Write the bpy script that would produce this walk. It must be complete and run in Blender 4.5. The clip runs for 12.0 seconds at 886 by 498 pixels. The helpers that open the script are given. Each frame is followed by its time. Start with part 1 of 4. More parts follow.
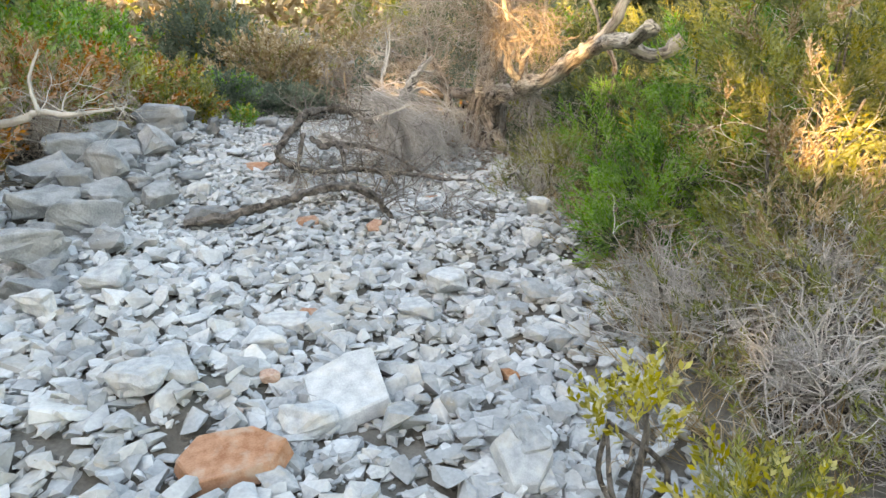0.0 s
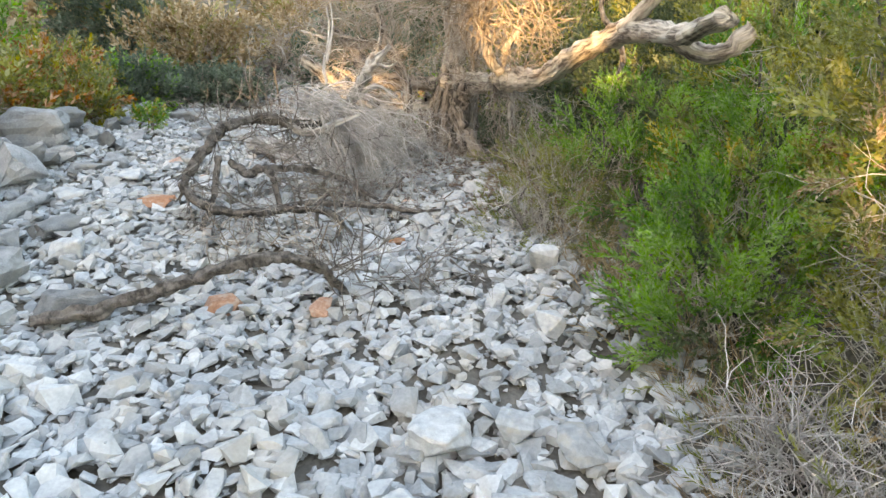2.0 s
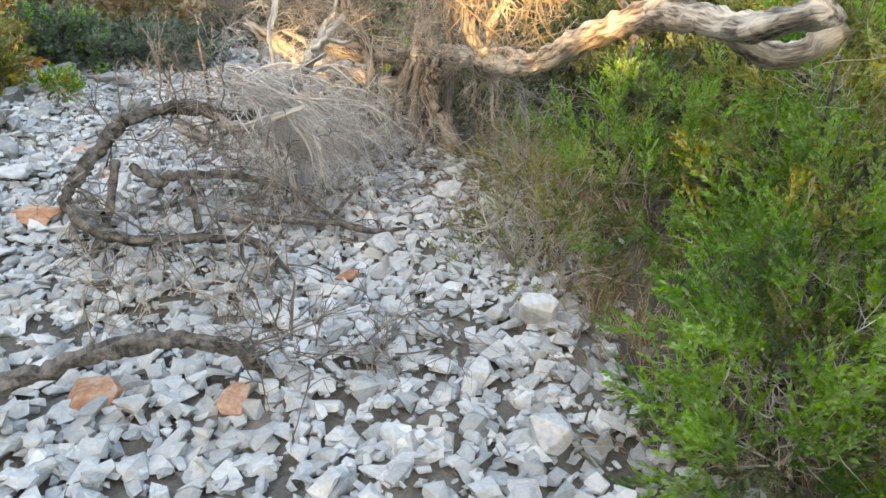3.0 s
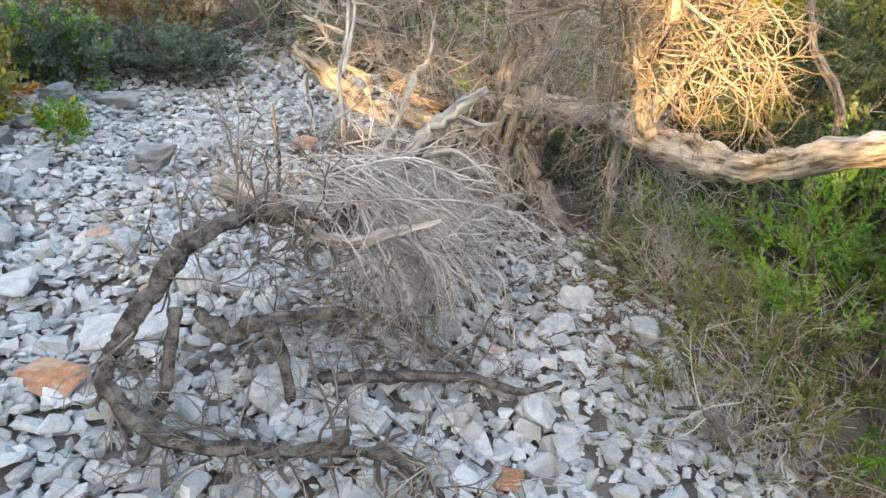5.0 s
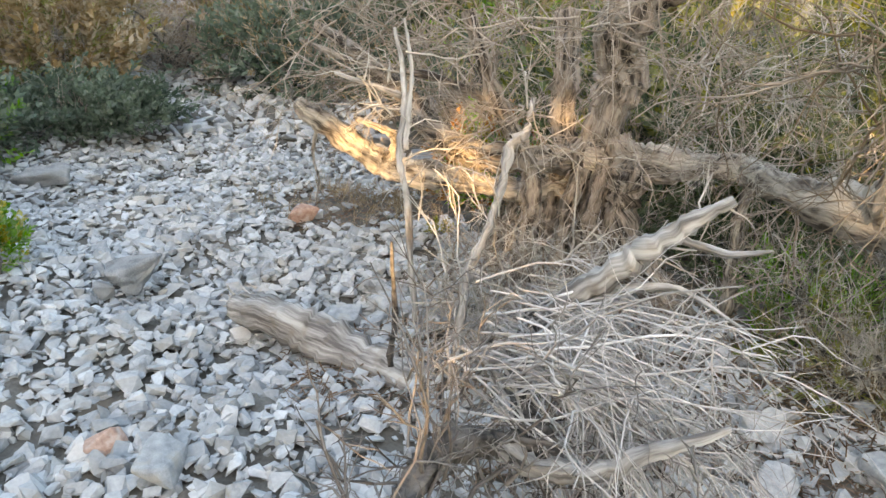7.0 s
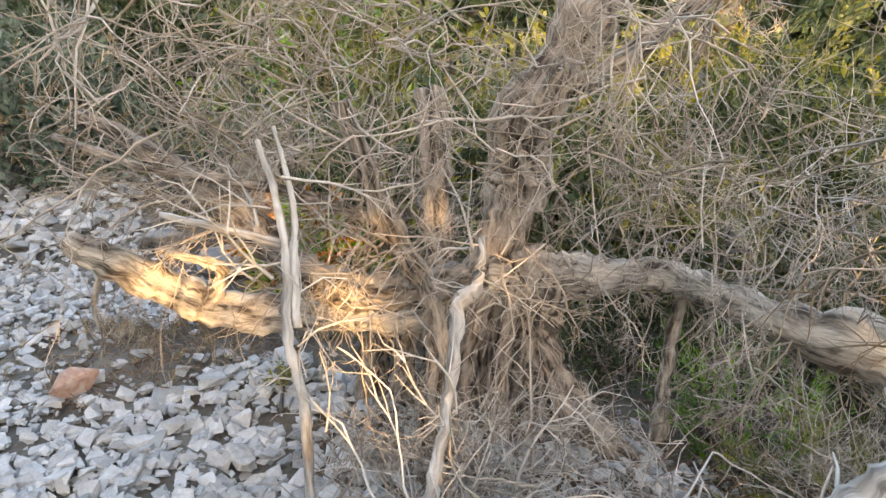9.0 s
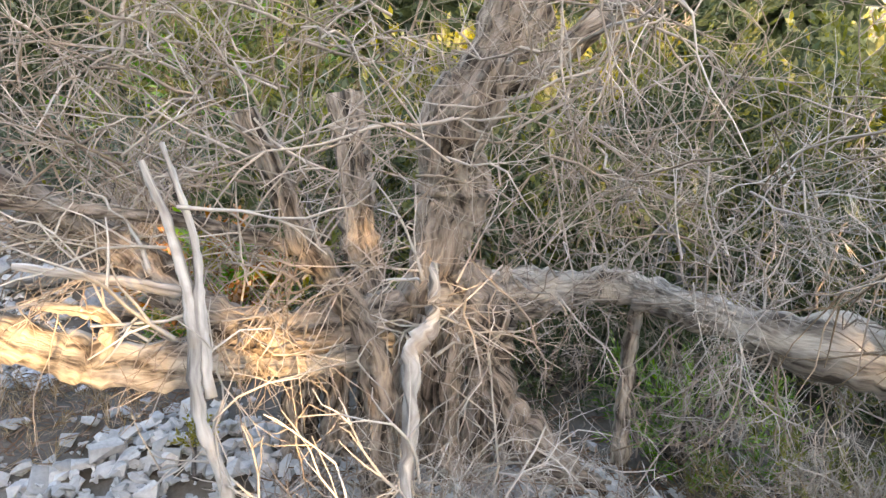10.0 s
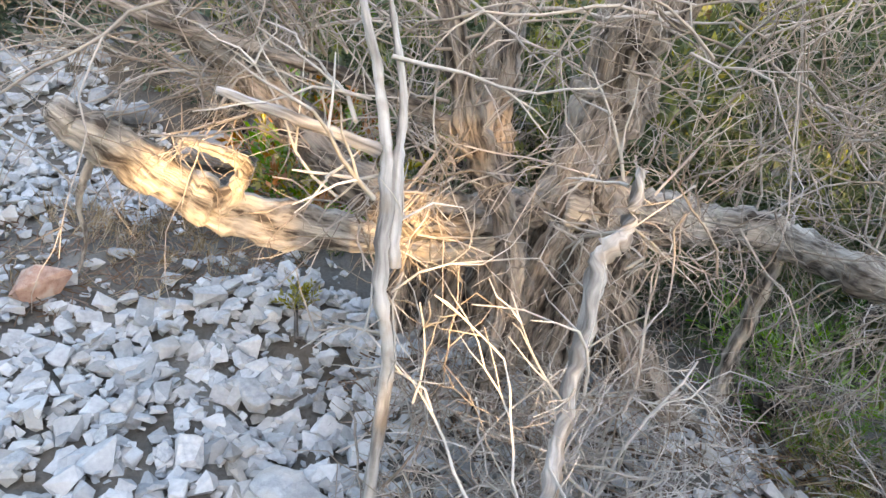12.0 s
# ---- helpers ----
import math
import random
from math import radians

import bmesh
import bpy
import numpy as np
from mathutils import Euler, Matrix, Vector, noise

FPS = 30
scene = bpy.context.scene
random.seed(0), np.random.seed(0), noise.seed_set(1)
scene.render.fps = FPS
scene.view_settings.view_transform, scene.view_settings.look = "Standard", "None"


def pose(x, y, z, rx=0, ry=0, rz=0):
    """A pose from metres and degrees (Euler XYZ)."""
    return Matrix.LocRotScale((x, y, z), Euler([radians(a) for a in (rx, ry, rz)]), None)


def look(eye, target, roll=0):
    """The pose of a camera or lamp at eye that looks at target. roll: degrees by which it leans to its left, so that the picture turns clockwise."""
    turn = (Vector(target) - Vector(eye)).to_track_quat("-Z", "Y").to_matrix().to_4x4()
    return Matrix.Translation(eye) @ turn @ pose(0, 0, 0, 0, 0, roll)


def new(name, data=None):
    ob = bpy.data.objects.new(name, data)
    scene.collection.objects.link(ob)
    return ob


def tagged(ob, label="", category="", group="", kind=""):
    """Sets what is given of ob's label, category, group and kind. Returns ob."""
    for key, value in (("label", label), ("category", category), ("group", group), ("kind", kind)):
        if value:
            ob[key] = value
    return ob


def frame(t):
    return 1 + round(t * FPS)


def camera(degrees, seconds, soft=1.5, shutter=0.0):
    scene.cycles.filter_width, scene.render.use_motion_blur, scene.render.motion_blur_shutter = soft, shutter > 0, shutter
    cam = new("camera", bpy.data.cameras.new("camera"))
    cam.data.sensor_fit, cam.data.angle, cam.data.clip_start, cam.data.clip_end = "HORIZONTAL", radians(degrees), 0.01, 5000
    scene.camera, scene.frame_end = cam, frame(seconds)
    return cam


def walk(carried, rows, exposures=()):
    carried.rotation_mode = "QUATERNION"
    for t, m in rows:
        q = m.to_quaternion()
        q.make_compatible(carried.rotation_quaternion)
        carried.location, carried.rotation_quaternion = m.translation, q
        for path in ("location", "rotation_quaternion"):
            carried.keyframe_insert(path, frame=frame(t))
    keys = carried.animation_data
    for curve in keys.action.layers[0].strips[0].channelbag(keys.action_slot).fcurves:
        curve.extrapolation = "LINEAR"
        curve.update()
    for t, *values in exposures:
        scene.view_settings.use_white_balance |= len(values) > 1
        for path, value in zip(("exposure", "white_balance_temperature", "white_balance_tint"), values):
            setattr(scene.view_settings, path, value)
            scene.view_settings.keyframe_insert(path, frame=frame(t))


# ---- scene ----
import functools

cam = camera(66.4, 12.0, soft=1.5)
PATH = [
    (0.0, (0.107, 0.008, 1.549), (0.072, 1.893, 0.882), -1.17),
    (0.5, (0.195, 0.417, 1.648), (0.063, 2.279, 0.930), -0.44),
    (1.0, (0.057, 0.744, 1.576), (-0.159, 2.576, 0.803), -2.50),
    (1.5, (-0.074, 1.078, 1.699), (-0.106, 2.938, 0.965), -0.83),
    (2.0, (-0.030, 1.592, 1.647), (0.078, 3.435, 0.877), -1.32),
    (2.5, (0.038, 2.111, 1.695), (0.125, 3.984, 1.000), -2.20),
    (3.0, (0.070, 2.624, 1.669), (0.256, 4.403, 0.774), 0.78),
    (3.2, (0.021, 2.813, 1.689), (0.123, 4.597, 0.790), 0.14),
    (4.8, (-0.566, 3.864, 1.801), (-0.350, 5.606, 0.842), 4.51),
    (5.0, (-0.627, 3.951, 1.820), (-0.362, 5.703, 0.893), 3.71),
    (5.5, (-0.684, 4.359, 1.887), (-0.348, 6.119, 0.999), 1.21),
    (6.0, (-0.807, 4.643, 1.842), (-0.355, 6.359, 0.918), 4.43),
    (6.5, (-1.167, 4.999, 1.825), (-0.614, 6.630, 0.808), 3.99),
    (7.0, (-1.336, 5.266, 1.855), (-0.811, 6.952, 0.916), 1.55),
    (7.7, (-1.384, 5.730, 1.878), (-0.622, 7.317, 0.928), 2.21),
    (9.3, (-1.446, 6.638, 1.811), (-0.207, 8.021, 1.066), 5.04),
    (9.5, (-1.375, 6.711, 1.785), (-0.123, 8.113, 1.101), 4.08),
    (10.0, (-1.290, 6.819, 1.748), (0.114, 8.025, 0.991), 4.75),
    (10.5, (-1.247, 6.878, 1.738), (0.296, 7.890, 0.967), 6.95),
    (11.0, (-1.251, 6.881, 1.733), (0.280, 7.927, 0.983), 7.79),
    (11.5, (-1.315, 6.962, 1.662), (-0.007, 8.167, 0.747), 9.53),
    (12.0, (-1.470, 7.127, 1.611), (-0.198, 8.291, 0.597), 14.50),
]
walk(cam, [(t, look(eye, target, roll)) for t, eye, target, roll in PATH],
     exposures=[(0.0, 3.3, 8700, 12), (3.0, 3.4, 8700, 12), (5.0, 3.32, 8200, 12), (7.7, 3.22, 8300, 11), (9.5, 3.32, 8100, 16), (10.5, 3.42, 7300, 15), (11.5, 3.4, 7300, 14), (12.0, 3.45, 7300, 14)])

# ---- light: a low sun behind and to the left of the walk, and the evening sky ----
SUN_UP = 14.0
SUN_WAY = Vector((0.5, 0.866, 0)).normalized()
world = bpy.data.worlds.new("world")
scene.world = world
world.use_nodes = True
wn = world.node_tree.nodes
sky = wn.new("ShaderNodeTexSky")
sky.sky_type = "NISHITA"
sky.sun_disc = False
sky.sun_elevation = radians(SUN_UP)
sky.sun_rotation = math.atan2(-SUN_WAY.x, -SUN_WAY.y)
sky.air_density, sky.dust_density, sky.ozone_density = 1.0, 2.0, 1.0
wn["Background"].inputs["Strength"].default_value = 0.15
world.node_tree.links.new(sky.outputs[0], wn["Background"].inputs["Color"])

sun_data = bpy.data.lights.new("sun", "SUN")
sun_data.energy, sun_data.angle, sun_data.color = 3.0, radians(0.53), (1.0, 0.70, 0.37)
sun = new("sun", sun_data)
sun.matrix_world = look((0, 0, 10), tuple(Vector((0, 0, 10)) + SUN_WAY * math.cos(radians(SUN_UP)) - Vector((0, 0, math.sin(radians(SUN_UP))))))


# ---- materials ----
def material(name, dark, light, scale=8.0, fine=90.0, rough=0.85, bump=0.3, depth=0.004, vary="", spread=0.35,
             stain=None, stain_amount=0.0, stretch=(1, 1, 1), sheen=0.3, through_light=0.0, grain=False, crisp=False):
    """A surface with two scales of noise, a spread of tone between pieces, stains and fine relief."""
    m = bpy.data.materials.new(name)
    m.use_nodes = True
    nt = m.node_tree
    n, l = nt.nodes, nt.links
    bsdf = n["Principled BSDF"]
    bsdf.inputs["Roughness"].default_value = rough
    bsdf.inputs["Specular IOR Level"].default_value = sheen
    co = n.new("ShaderNodeTexCoord")
    mp = n.new("ShaderNodeMapping")
    mp.inputs["Scale"].default_value = stretch
    if grain:
        at = n.new("ShaderNodeAttribute")
        at.attribute_name = "grain"
        l.new(at.outputs["Vector"], mp.inputs["Vector"])
    else:
        l.new(co.outputs["Object"], mp.inputs["Vector"])
    big, small = n.new("ShaderNodeTexNoise"), n.new("ShaderNodeTexNoise")
    for node, s, d in ((big, scale, 5), (small, fine, 6)):
        node.inputs["Scale"].default_value = s
        node.inputs["Detail"].default_value = d
        l.new(mp.outputs[0], node.inputs["Vector"])
    add = n.new("ShaderNodeMath")
    add.operation = "MULTIPLY_ADD"
    l.new(small.outputs[0], add.inputs[0])
    add.inputs[1].default_value = 0.5
    l.new(big.outputs[0], add.inputs[2])
    ramp = n.new("ShaderNodeValToRGB")
    ramp.color_ramp.elements[0].position, ramp.color_ramp.elements[1].position = (0.60, 0.90) if crisp or grain else (0.52, 0.98)
    ramp.color_ramp.elements[0].color, ramp.color_ramp.elements[1].color = (*dark, 1), (*light, 1)
    l.new(add.outputs[0], ramp.inputs[0])
    colour = ramp.outputs[0]
    if stain:
        spot = n.new("ShaderNodeTexNoise")
        spot.inputs["Scale"].default_value = scale * 0.6
        spot.inputs["Detail"].default_value = 4
        l.new(co.outputs["Object"], spot.inputs["Vector"])
        cut = n.new("ShaderNodeMapRange")
        cut.inputs["From Min"].default_value, cut.inputs["From Max"].default_value = 0.52, 0.68
        cut.inputs["To Max"].default_value = stain_amount
        l.new(spot.outputs[0], cut.inputs["Value"])
        mix = n.new("ShaderNodeMix")
        mix.data_type = "RGBA"
        l.new(cut.outputs[0], mix.inputs["Factor"])
        l.new(colour, mix.inputs[6])
        mix.inputs[7].default_value = (*stain, 1)
        colour = mix.outputs[2]
    if vary:
        if vary == "object":
            src = n.new("ShaderNodeObjectInfo").outputs["Random"]
        else:
            src = n.new("ShaderNodeNewGeometry").outputs["Random Per Island"]
        rng = n.new("ShaderNodeMapRange")
        rng.inputs["To Min"].default_value, rng.inputs["To Max"].default_value = 1 - spread, 1 + spread
        l.new(src, rng.inputs["Value"])
        hs = n.new("ShaderNodeHueSaturation")
        l.new(rng.outputs[0], hs.inputs["Value"])
        hue = n.new("ShaderNodeMapRange")
        hue.inputs["To Min"].default_value, hue.inputs["To Max"].default_value = 1.35, 0.65
        l.new(src, hue.inputs["Value"])
        l.new(hue.outputs[0], hs.inputs["Saturation"])
        l.new(colour, hs.inputs["Color"])
        colour = hs.outputs[0]
    l.new(colour, bsdf.inputs["Base Color"])
    bp = n.new("ShaderNodeBump")
    bp.inputs["Strength"].default_value, bp.inputs["Distance"].default_value = bump, depth
    l.new(add.outputs[0], bp.inputs["Height"])
    l.new(bp.outputs[0], bsdf.inputs["Normal"])
    if through_light:
        thin = n.new("ShaderNodeBsdfTranslucent")
        l.new(colour, thin.inputs["Color"])
        both = n.new("ShaderNodeMixShader")
        both.inputs[0].default_value = through_light
        l.new(bsdf.outputs[0], both.inputs[1])
        l.new(thin.outputs[0], both.inputs[2])
        l.new(both.outputs[0], n["Material Output"].inputs["Surface"])
    return m


EARTH = material("earth", (0.07, 0.062, 0.052), (0.18, 0.165, 0.145), 3, 60, 0.95, 0.8, 0.02, stain=(0.09, 0.065, 0.04), stain_amount=0.6)
STONE = material("stone", (0.245, 0.255, 0.262), (0.44, 0.447, 0.447), 7, 70, 0.9, 0.5, 0.004, "object", 0.28, (0.40, 0.33, 0.24), 0.35)
SCREE = material("scree", (0.245, 0.255, 0.262), (0.44, 0.447, 0.447), 7, 70, 0.9, 0.5, 0.004, "island", 0.28, (0.40, 0.33, 0.24), 0.35)
RED_STONE = material("red stone", (0.26, 0.13, 0.08), (0.45, 0.27, 0.19), 9, 70, 0.9, 0.5, 0.004, "object", 0.2, (0.42, 0.36, 0.30), 0.6)
BOULDER = material("boulder", (0.125, 0.13, 0.135), (0.31, 0.31, 0.305), 4, 50, 0.92, 0.7, 0.01, "object", 0.2, (0.17, 0.165, 0.15), 0.7)
BARK = material("bark", (0.04, 0.03, 0.023), (0.36, 0.295, 0.24), 26, 110, 0.95, 1.0, 0.03, stretch=(1, 1, 0.22), stain=(0.30, 0.28, 0.25), stain_amount=0.6, grain=True)
LIMB = material("limb bark", (0.07, 0.055, 0.045), (0.50, 0.44, 0.37), 24, 100, 0.95, 1.0, 0.022, stretch=(1, 1, 0.2), stain=(0.40, 0.37, 0.33), stain_amount=0.6, grain=True)
DEADWOOD = material("dead wood", (0.12, 0.108, 0.10), (0.44, 0.42, 0.395), 30, 110, 0.9, 0.8, 0.006, stretch=(1, 1, 0.12), stain=(0.22, 0.18, 0.14), stain_amount=0.5, grain=True)
DARKWOOD = material("dark wood", (0.03, 0.026, 0.023), (0.15, 0.13, 0.115), 26, 110, 0.95, 1.0, 0.01, stain=(0.24, 0.22, 0.20), stain_amount=0.25, grain=True)
TWIG = material("twig", (0.20, 0.165, 0.135), (0.38, 0.32, 0.265), 5, 60, 0.9, 0.2, 0.002, "island", 0.35)
PALE_TWIG = material("pale twig", (0.28, 0.25, 0.215), (0.46, 0.42, 0.37), 5, 60, 0.9, 0.2, 0.002, "island", 0.3)
FAN_TWIG = material("weathered twig", (0.13, 0.10, 0.072), (0.29, 0.225, 0.165), 5, 60, 0.9, 0.2, 0.002, "island", 0.35)
GREY_TWIG = material("grey twig", (0.27, 0.245, 0.23), (0.50, 0.465, 0.44), 5, 60, 0.9, 0.2, 0.002, "island", 0.3)
DARK_TWIG = material("dark twig", (0.10, 0.085, 0.075), (0.22, 0.19, 0.17), 5, 60, 0.9, 0.2, 0.002, "island", 0.35)
LITTER = material("litter", (0.12, 0.075, 0.05), (0.26, 0.18, 0.13), 5, 60, 0.95, 0.2, 0.002, "island", 0.4)
GREEN = material("green leaf", (0.06, 0.15, 0.027), (0.26, 0.43, 0.085), 3, 30, 0.6, 0.1, 0.002, "island", 0.16, through_light=0.5, crisp=True)
# darker, duller leaf green with the shade behind the tree put into its colour
DEEP = material("shade-dark green leaf", (0.04, 0.06, 0.028), (0.12, 0.15, 0.07), 4, 30, 0.7, 0.1, 0.002, "island", 0.4, through_light=0.35, crisp=True)
OLIVE = material("olive leaf", (0.085, 0.10, 0.03), (0.32, 0.32, 0.10), 3, 30, 0.65, 0.1, 0.002, "island", 0.2, through_light=0.5, crisp=True)
# yellow-green leaf of small plants; also colours in sunlit shoots on the bushes
YELLOW = material("yellow leaf", (0.22, 0.20, 0.03), (0.42, 0.36, 0.06), 2, 30, 0.6, 0.1, 0.002, "island", 0.35, through_light=0.4, crisp=True)
BLUE_LEAF = material("blue-green leaf", (0.065, 0.095, 0.065), (0.14, 0.18, 0.13), 2, 30, 0.7, 0.1, 0.002, "island", 0.35, through_light=0.3, crisp=True)
DRY = material("dry grass", (0.22, 0.155, 0.085), (0.42, 0.32, 0.20), 2, 30, 0.8, 0.1, 0.002, "island", 0.4, through_light=0.3, crisp=True)
RUST = material("rusty leaf", (0.26, 0.11, 0.035), (0.42, 0.20, 0.07), 2, 30, 0.8, 0.1, 0.002, "island", 0.4, through_light=0.3, crisp=True)

# ---- mesh helpers ----
rng = np.random.default_rng(11)


class Geo:
    """Vertices and faces gathered piece by piece."""
    def __init__(self):
        self.v, self.f, self.n, self.grain = [], [], 0, []

    def add(self, v, f, grain=None):
        self.grain.append(np.zeros((len(v), 3)) if grain is None else grain)
        self.v.append(np.asarray(v, float))
        self.f.append((np.asarray(f, int) + self.n))
        self.n += len(v)

    def mesh(self, name, mat, smooth=True):
        me = bpy.data.meshes.new(name)
        v = np.concatenate(self.v)
        sizes = np.concatenate([np.full(len(f), f.shape[1]) for f in self.f])
        loops = np.concatenate([f.ravel() for f in self.f])
        me.vertices.add(len(v))
        me.vertices.foreach_set("co", v.ravel().astype(np.float32))
        me.loops.add(len(loops))
        me.loops.foreach_set("vertex_index", loops.astype(np.int32))
        me.polygons.add(len(sizes))
        me.polygons.foreach_set("loop_start", np.concatenate([[0], np.cumsum(sizes)[:-1]]).astype(np.int32))
        me.polygons.foreach_set("use_smooth", np.full(len(sizes), smooth))
        me.update(calc_edges=True)
        g = np.concatenate(self.grain)
        if len(g) == len(v) and g.any():
            me.attributes.new("grain", "FLOAT_VECTOR", "POINT").data.foreach_set("vector", g.ravel().astype(np.float32))
        me.materials.append(mat)
        return me


def part(name, geo, mat, parent=None, label="", smooth=True):
    ob = new(name, geo.mesh(name, mat, smooth))
    if parent:
        ob.parent = parent
    if label:
        ob["label"] = label
    return ob


def thing(name, place, label, category, group="", kind=""):
    ob = new(name)
    ob.location = place
    ob.empty_display_size = 0.1
    return tagged(ob, label, category, group, kind)


def adopt(parent, *obs):
    """Hang parts that were built in world places under their thing."""
    for o in obs:
        o.parent = parent
        o.matrix_parent_inverse = Matrix.Translation(parent.location).inverted()


def curve_points(points, steps):
    """A smooth line through the points."""
    p = np.array(points, float)
    p = np.vstack([2 * p[0] - p[1], p, 2 * p[-1] - p[-2]])
    out = []
    for i in range(1, len(p) - 2):
        for t in np.linspace(0, 1, steps, endpoint=False):
            a, b, c, d = p[i - 1:i + 3]
            out.append(0.5 * (2 * b + (c - a) * t + (2 * a - 5 * b + 4 * c - d) * t * t + (3 * b - a - 3 * c + d) * t ** 3))
    out.append(p[-2])
    return np.array(out)


@functools.lru_cache(None)
def ring_faces(n, sides):
    i, j = np.meshgrid(np.arange(n - 1), np.arange(sides), indexing="ij")
    k = (j + 1) % sides
    return np.stack([i * sides + j, i * sides + k, (i + 1) * sides + k, (i + 1) * sides + j], -1).reshape(-1, 4)


@functools.lru_cache(None)
def ring(sides):
    a = np.linspace(0, 2 * math.pi, sides, endpoint=False)
    return np.stack([np.cos(a), np.sin(a)])


def thin_tube(geo, pts, radii, sides):
    """A quick open tube for twigs, with one frame for its whole length."""
    pts = np.asarray(pts, float)
    t = pts[-1] - pts[0]
    t = t / (math.sqrt(t @ t) + 1e-9)
    w = (0.0, 0.0, 1.0) if abs(t[2]) < 0.8 else (1.0, 0.0, 0.0)
    a = np.array((t[1] * w[2] - t[2] * w[1], t[2] * w[0] - t[0] * w[2], t[0] * w[1] - t[1] * w[0]))
    a /= math.sqrt(a @ a) + 1e-9
    b = np.array((t[1] * a[2] - t[2] * a[1], t[2] * a[0] - t[0] * a[2], t[0] * a[1] - t[1] * a[0]))
    c = ring(sides)
    off = c[0][:, None] * a + c[1][:, None] * b
    r = np.asarray(radii, float)
    v = pts[:, None] + (r[:, None, None] if r.ndim else r) * off
    geo.add(v.reshape(-1, 3), ring_faces(len(pts), sides))


def sweep(geo, pts, radii, sides=8, rough=0.0, seed=0, cap=True):
    """A tube along a line; rough: lumps of the bark as a share of the radius."""
    if sides < 6 and not rough and not cap:
        return thin_tube(geo, pts, radii, sides)
    pts = np.asarray(pts, float)
    n = len(pts)
    tan = np.gradient(pts, axis=0)
    tan /= np.linalg.norm(tan, axis=1, keepdims=True) + 1e-9
    ref = np.array([0.31, 0.17, 0.93]) if abs(tan[:, 2]).mean() < 0.8 else np.array([0.9, 0.3, 0.1])
    side = np.cross(tan, ref)
    side /= np.linalg.norm(side, axis=1, keepdims=True) + 1e-9
    up = np.cross(side, tan)
    a = np.linspace(0, 2 * math.pi, sides, endpoint=False)
    r = np.broadcast_to(np.asarray(radii, float), (n,))[:, None] * np.ones((n, sides))
    if rough:
        g = np.random.default_rng(seed + 5)
        far = np.concatenate([[0], np.cumsum(np.linalg.norm(np.diff(pts, axis=0), axis=1))])[:, None]
        lump = np.zeros((n, sides))
        for k in (1, 2, 3, 4, 5, 7):
            lump += g.normal(0, 0.55) * np.sin(k * a[None] + g.uniform(0, 6) + far * g.normal(0, 4) + 0.8 * np.sin(far * g.uniform(4, 11)))
        lump += g.normal(0, 0.55) * np.sin(far * g.uniform(9, 16) + g.uniform(0, 6)) + g.normal(0, 0.25, (n, sides))
        r = r * (1 + rough * lump)
    v = pts[:, None] + r[..., None] * (np.cos(a)[None, :, None] * side[:, None] + np.sin(a)[None, :, None] * up[:, None])
    i, j = np.meshgrid(np.arange(n - 1), np.arange(sides), indexing="ij")
    k = (j + 1) % sides
    f = np.stack([i * sides + j, i * sides + k, (i + 1) * sides + k, (i + 1) * sides + j], -1).reshape(-1, 4)
    base = geo.n
    grain = None
    if sides >= 6:
        far = np.concatenate([[0], np.cumsum(np.linalg.norm(np.diff(pts, axis=0), axis=1))])
        r0 = float(np.mean(radii))
        grain = np.stack(np.broadcast_arrays(r0 * np.cos(a)[None], r0 * np.sin(a)[None], far[:, None] + seed * 3.7), -1).reshape(-1, 3)
    geo.add(v.reshape(-1, 3), f, grain)
    if cap and sides > 3:
        c = np.array([pts[0], pts[-1]])
        s = np.arange(sides)
        f0 = np.stack([(s + 1) % sides, s, np.full(sides, n * sides)], -1)
        f1 = np.stack([(n - 1) * sides + s, (n - 1) * sides + (s + 1) % sides, np.full(sides, n * sides + 1)], -1)
        geo.v.append(c)
        geo.grain.append(np.zeros((2, 3)) if grain is None else grain[[0, -1]])
        geo.f.append(np.concatenate([f0, f1]) + base)
        geo.n += 2


def wood(points, radii, steps=10, sides=18, rough=0.16, seed=0, crook=0.15):
    """A limb or trunk: a lumpy, tapering tube through the points."""
    g = Geo()
    p = curve_points(points, steps)
    r = np.interp(np.linspace(0, 1, len(p)), np.linspace(0, 1, len(radii)), radii)
    w = np.random.default_rng(seed)
    p = p + np.cumsum(w.normal(0, 0.06, p.shape), 0) * r[:, None] * 0.35
    kink = w.normal(0, 1, p.shape)
    kink[1:-1] = (kink[:-2] + 1.5 * kink[1:-1] + kink[2:]) / 2.6
    p = p + kink * np.minimum(r, 0.03)[:, None] * crook
    r = r * (1 + 0.10 * w.normal(0, 1, len(r)))
    sweep(g, p, r, sides, rough, seed)
    return g


def unit(v):
    return v / (np.linalg.norm(v) + 1e-9)


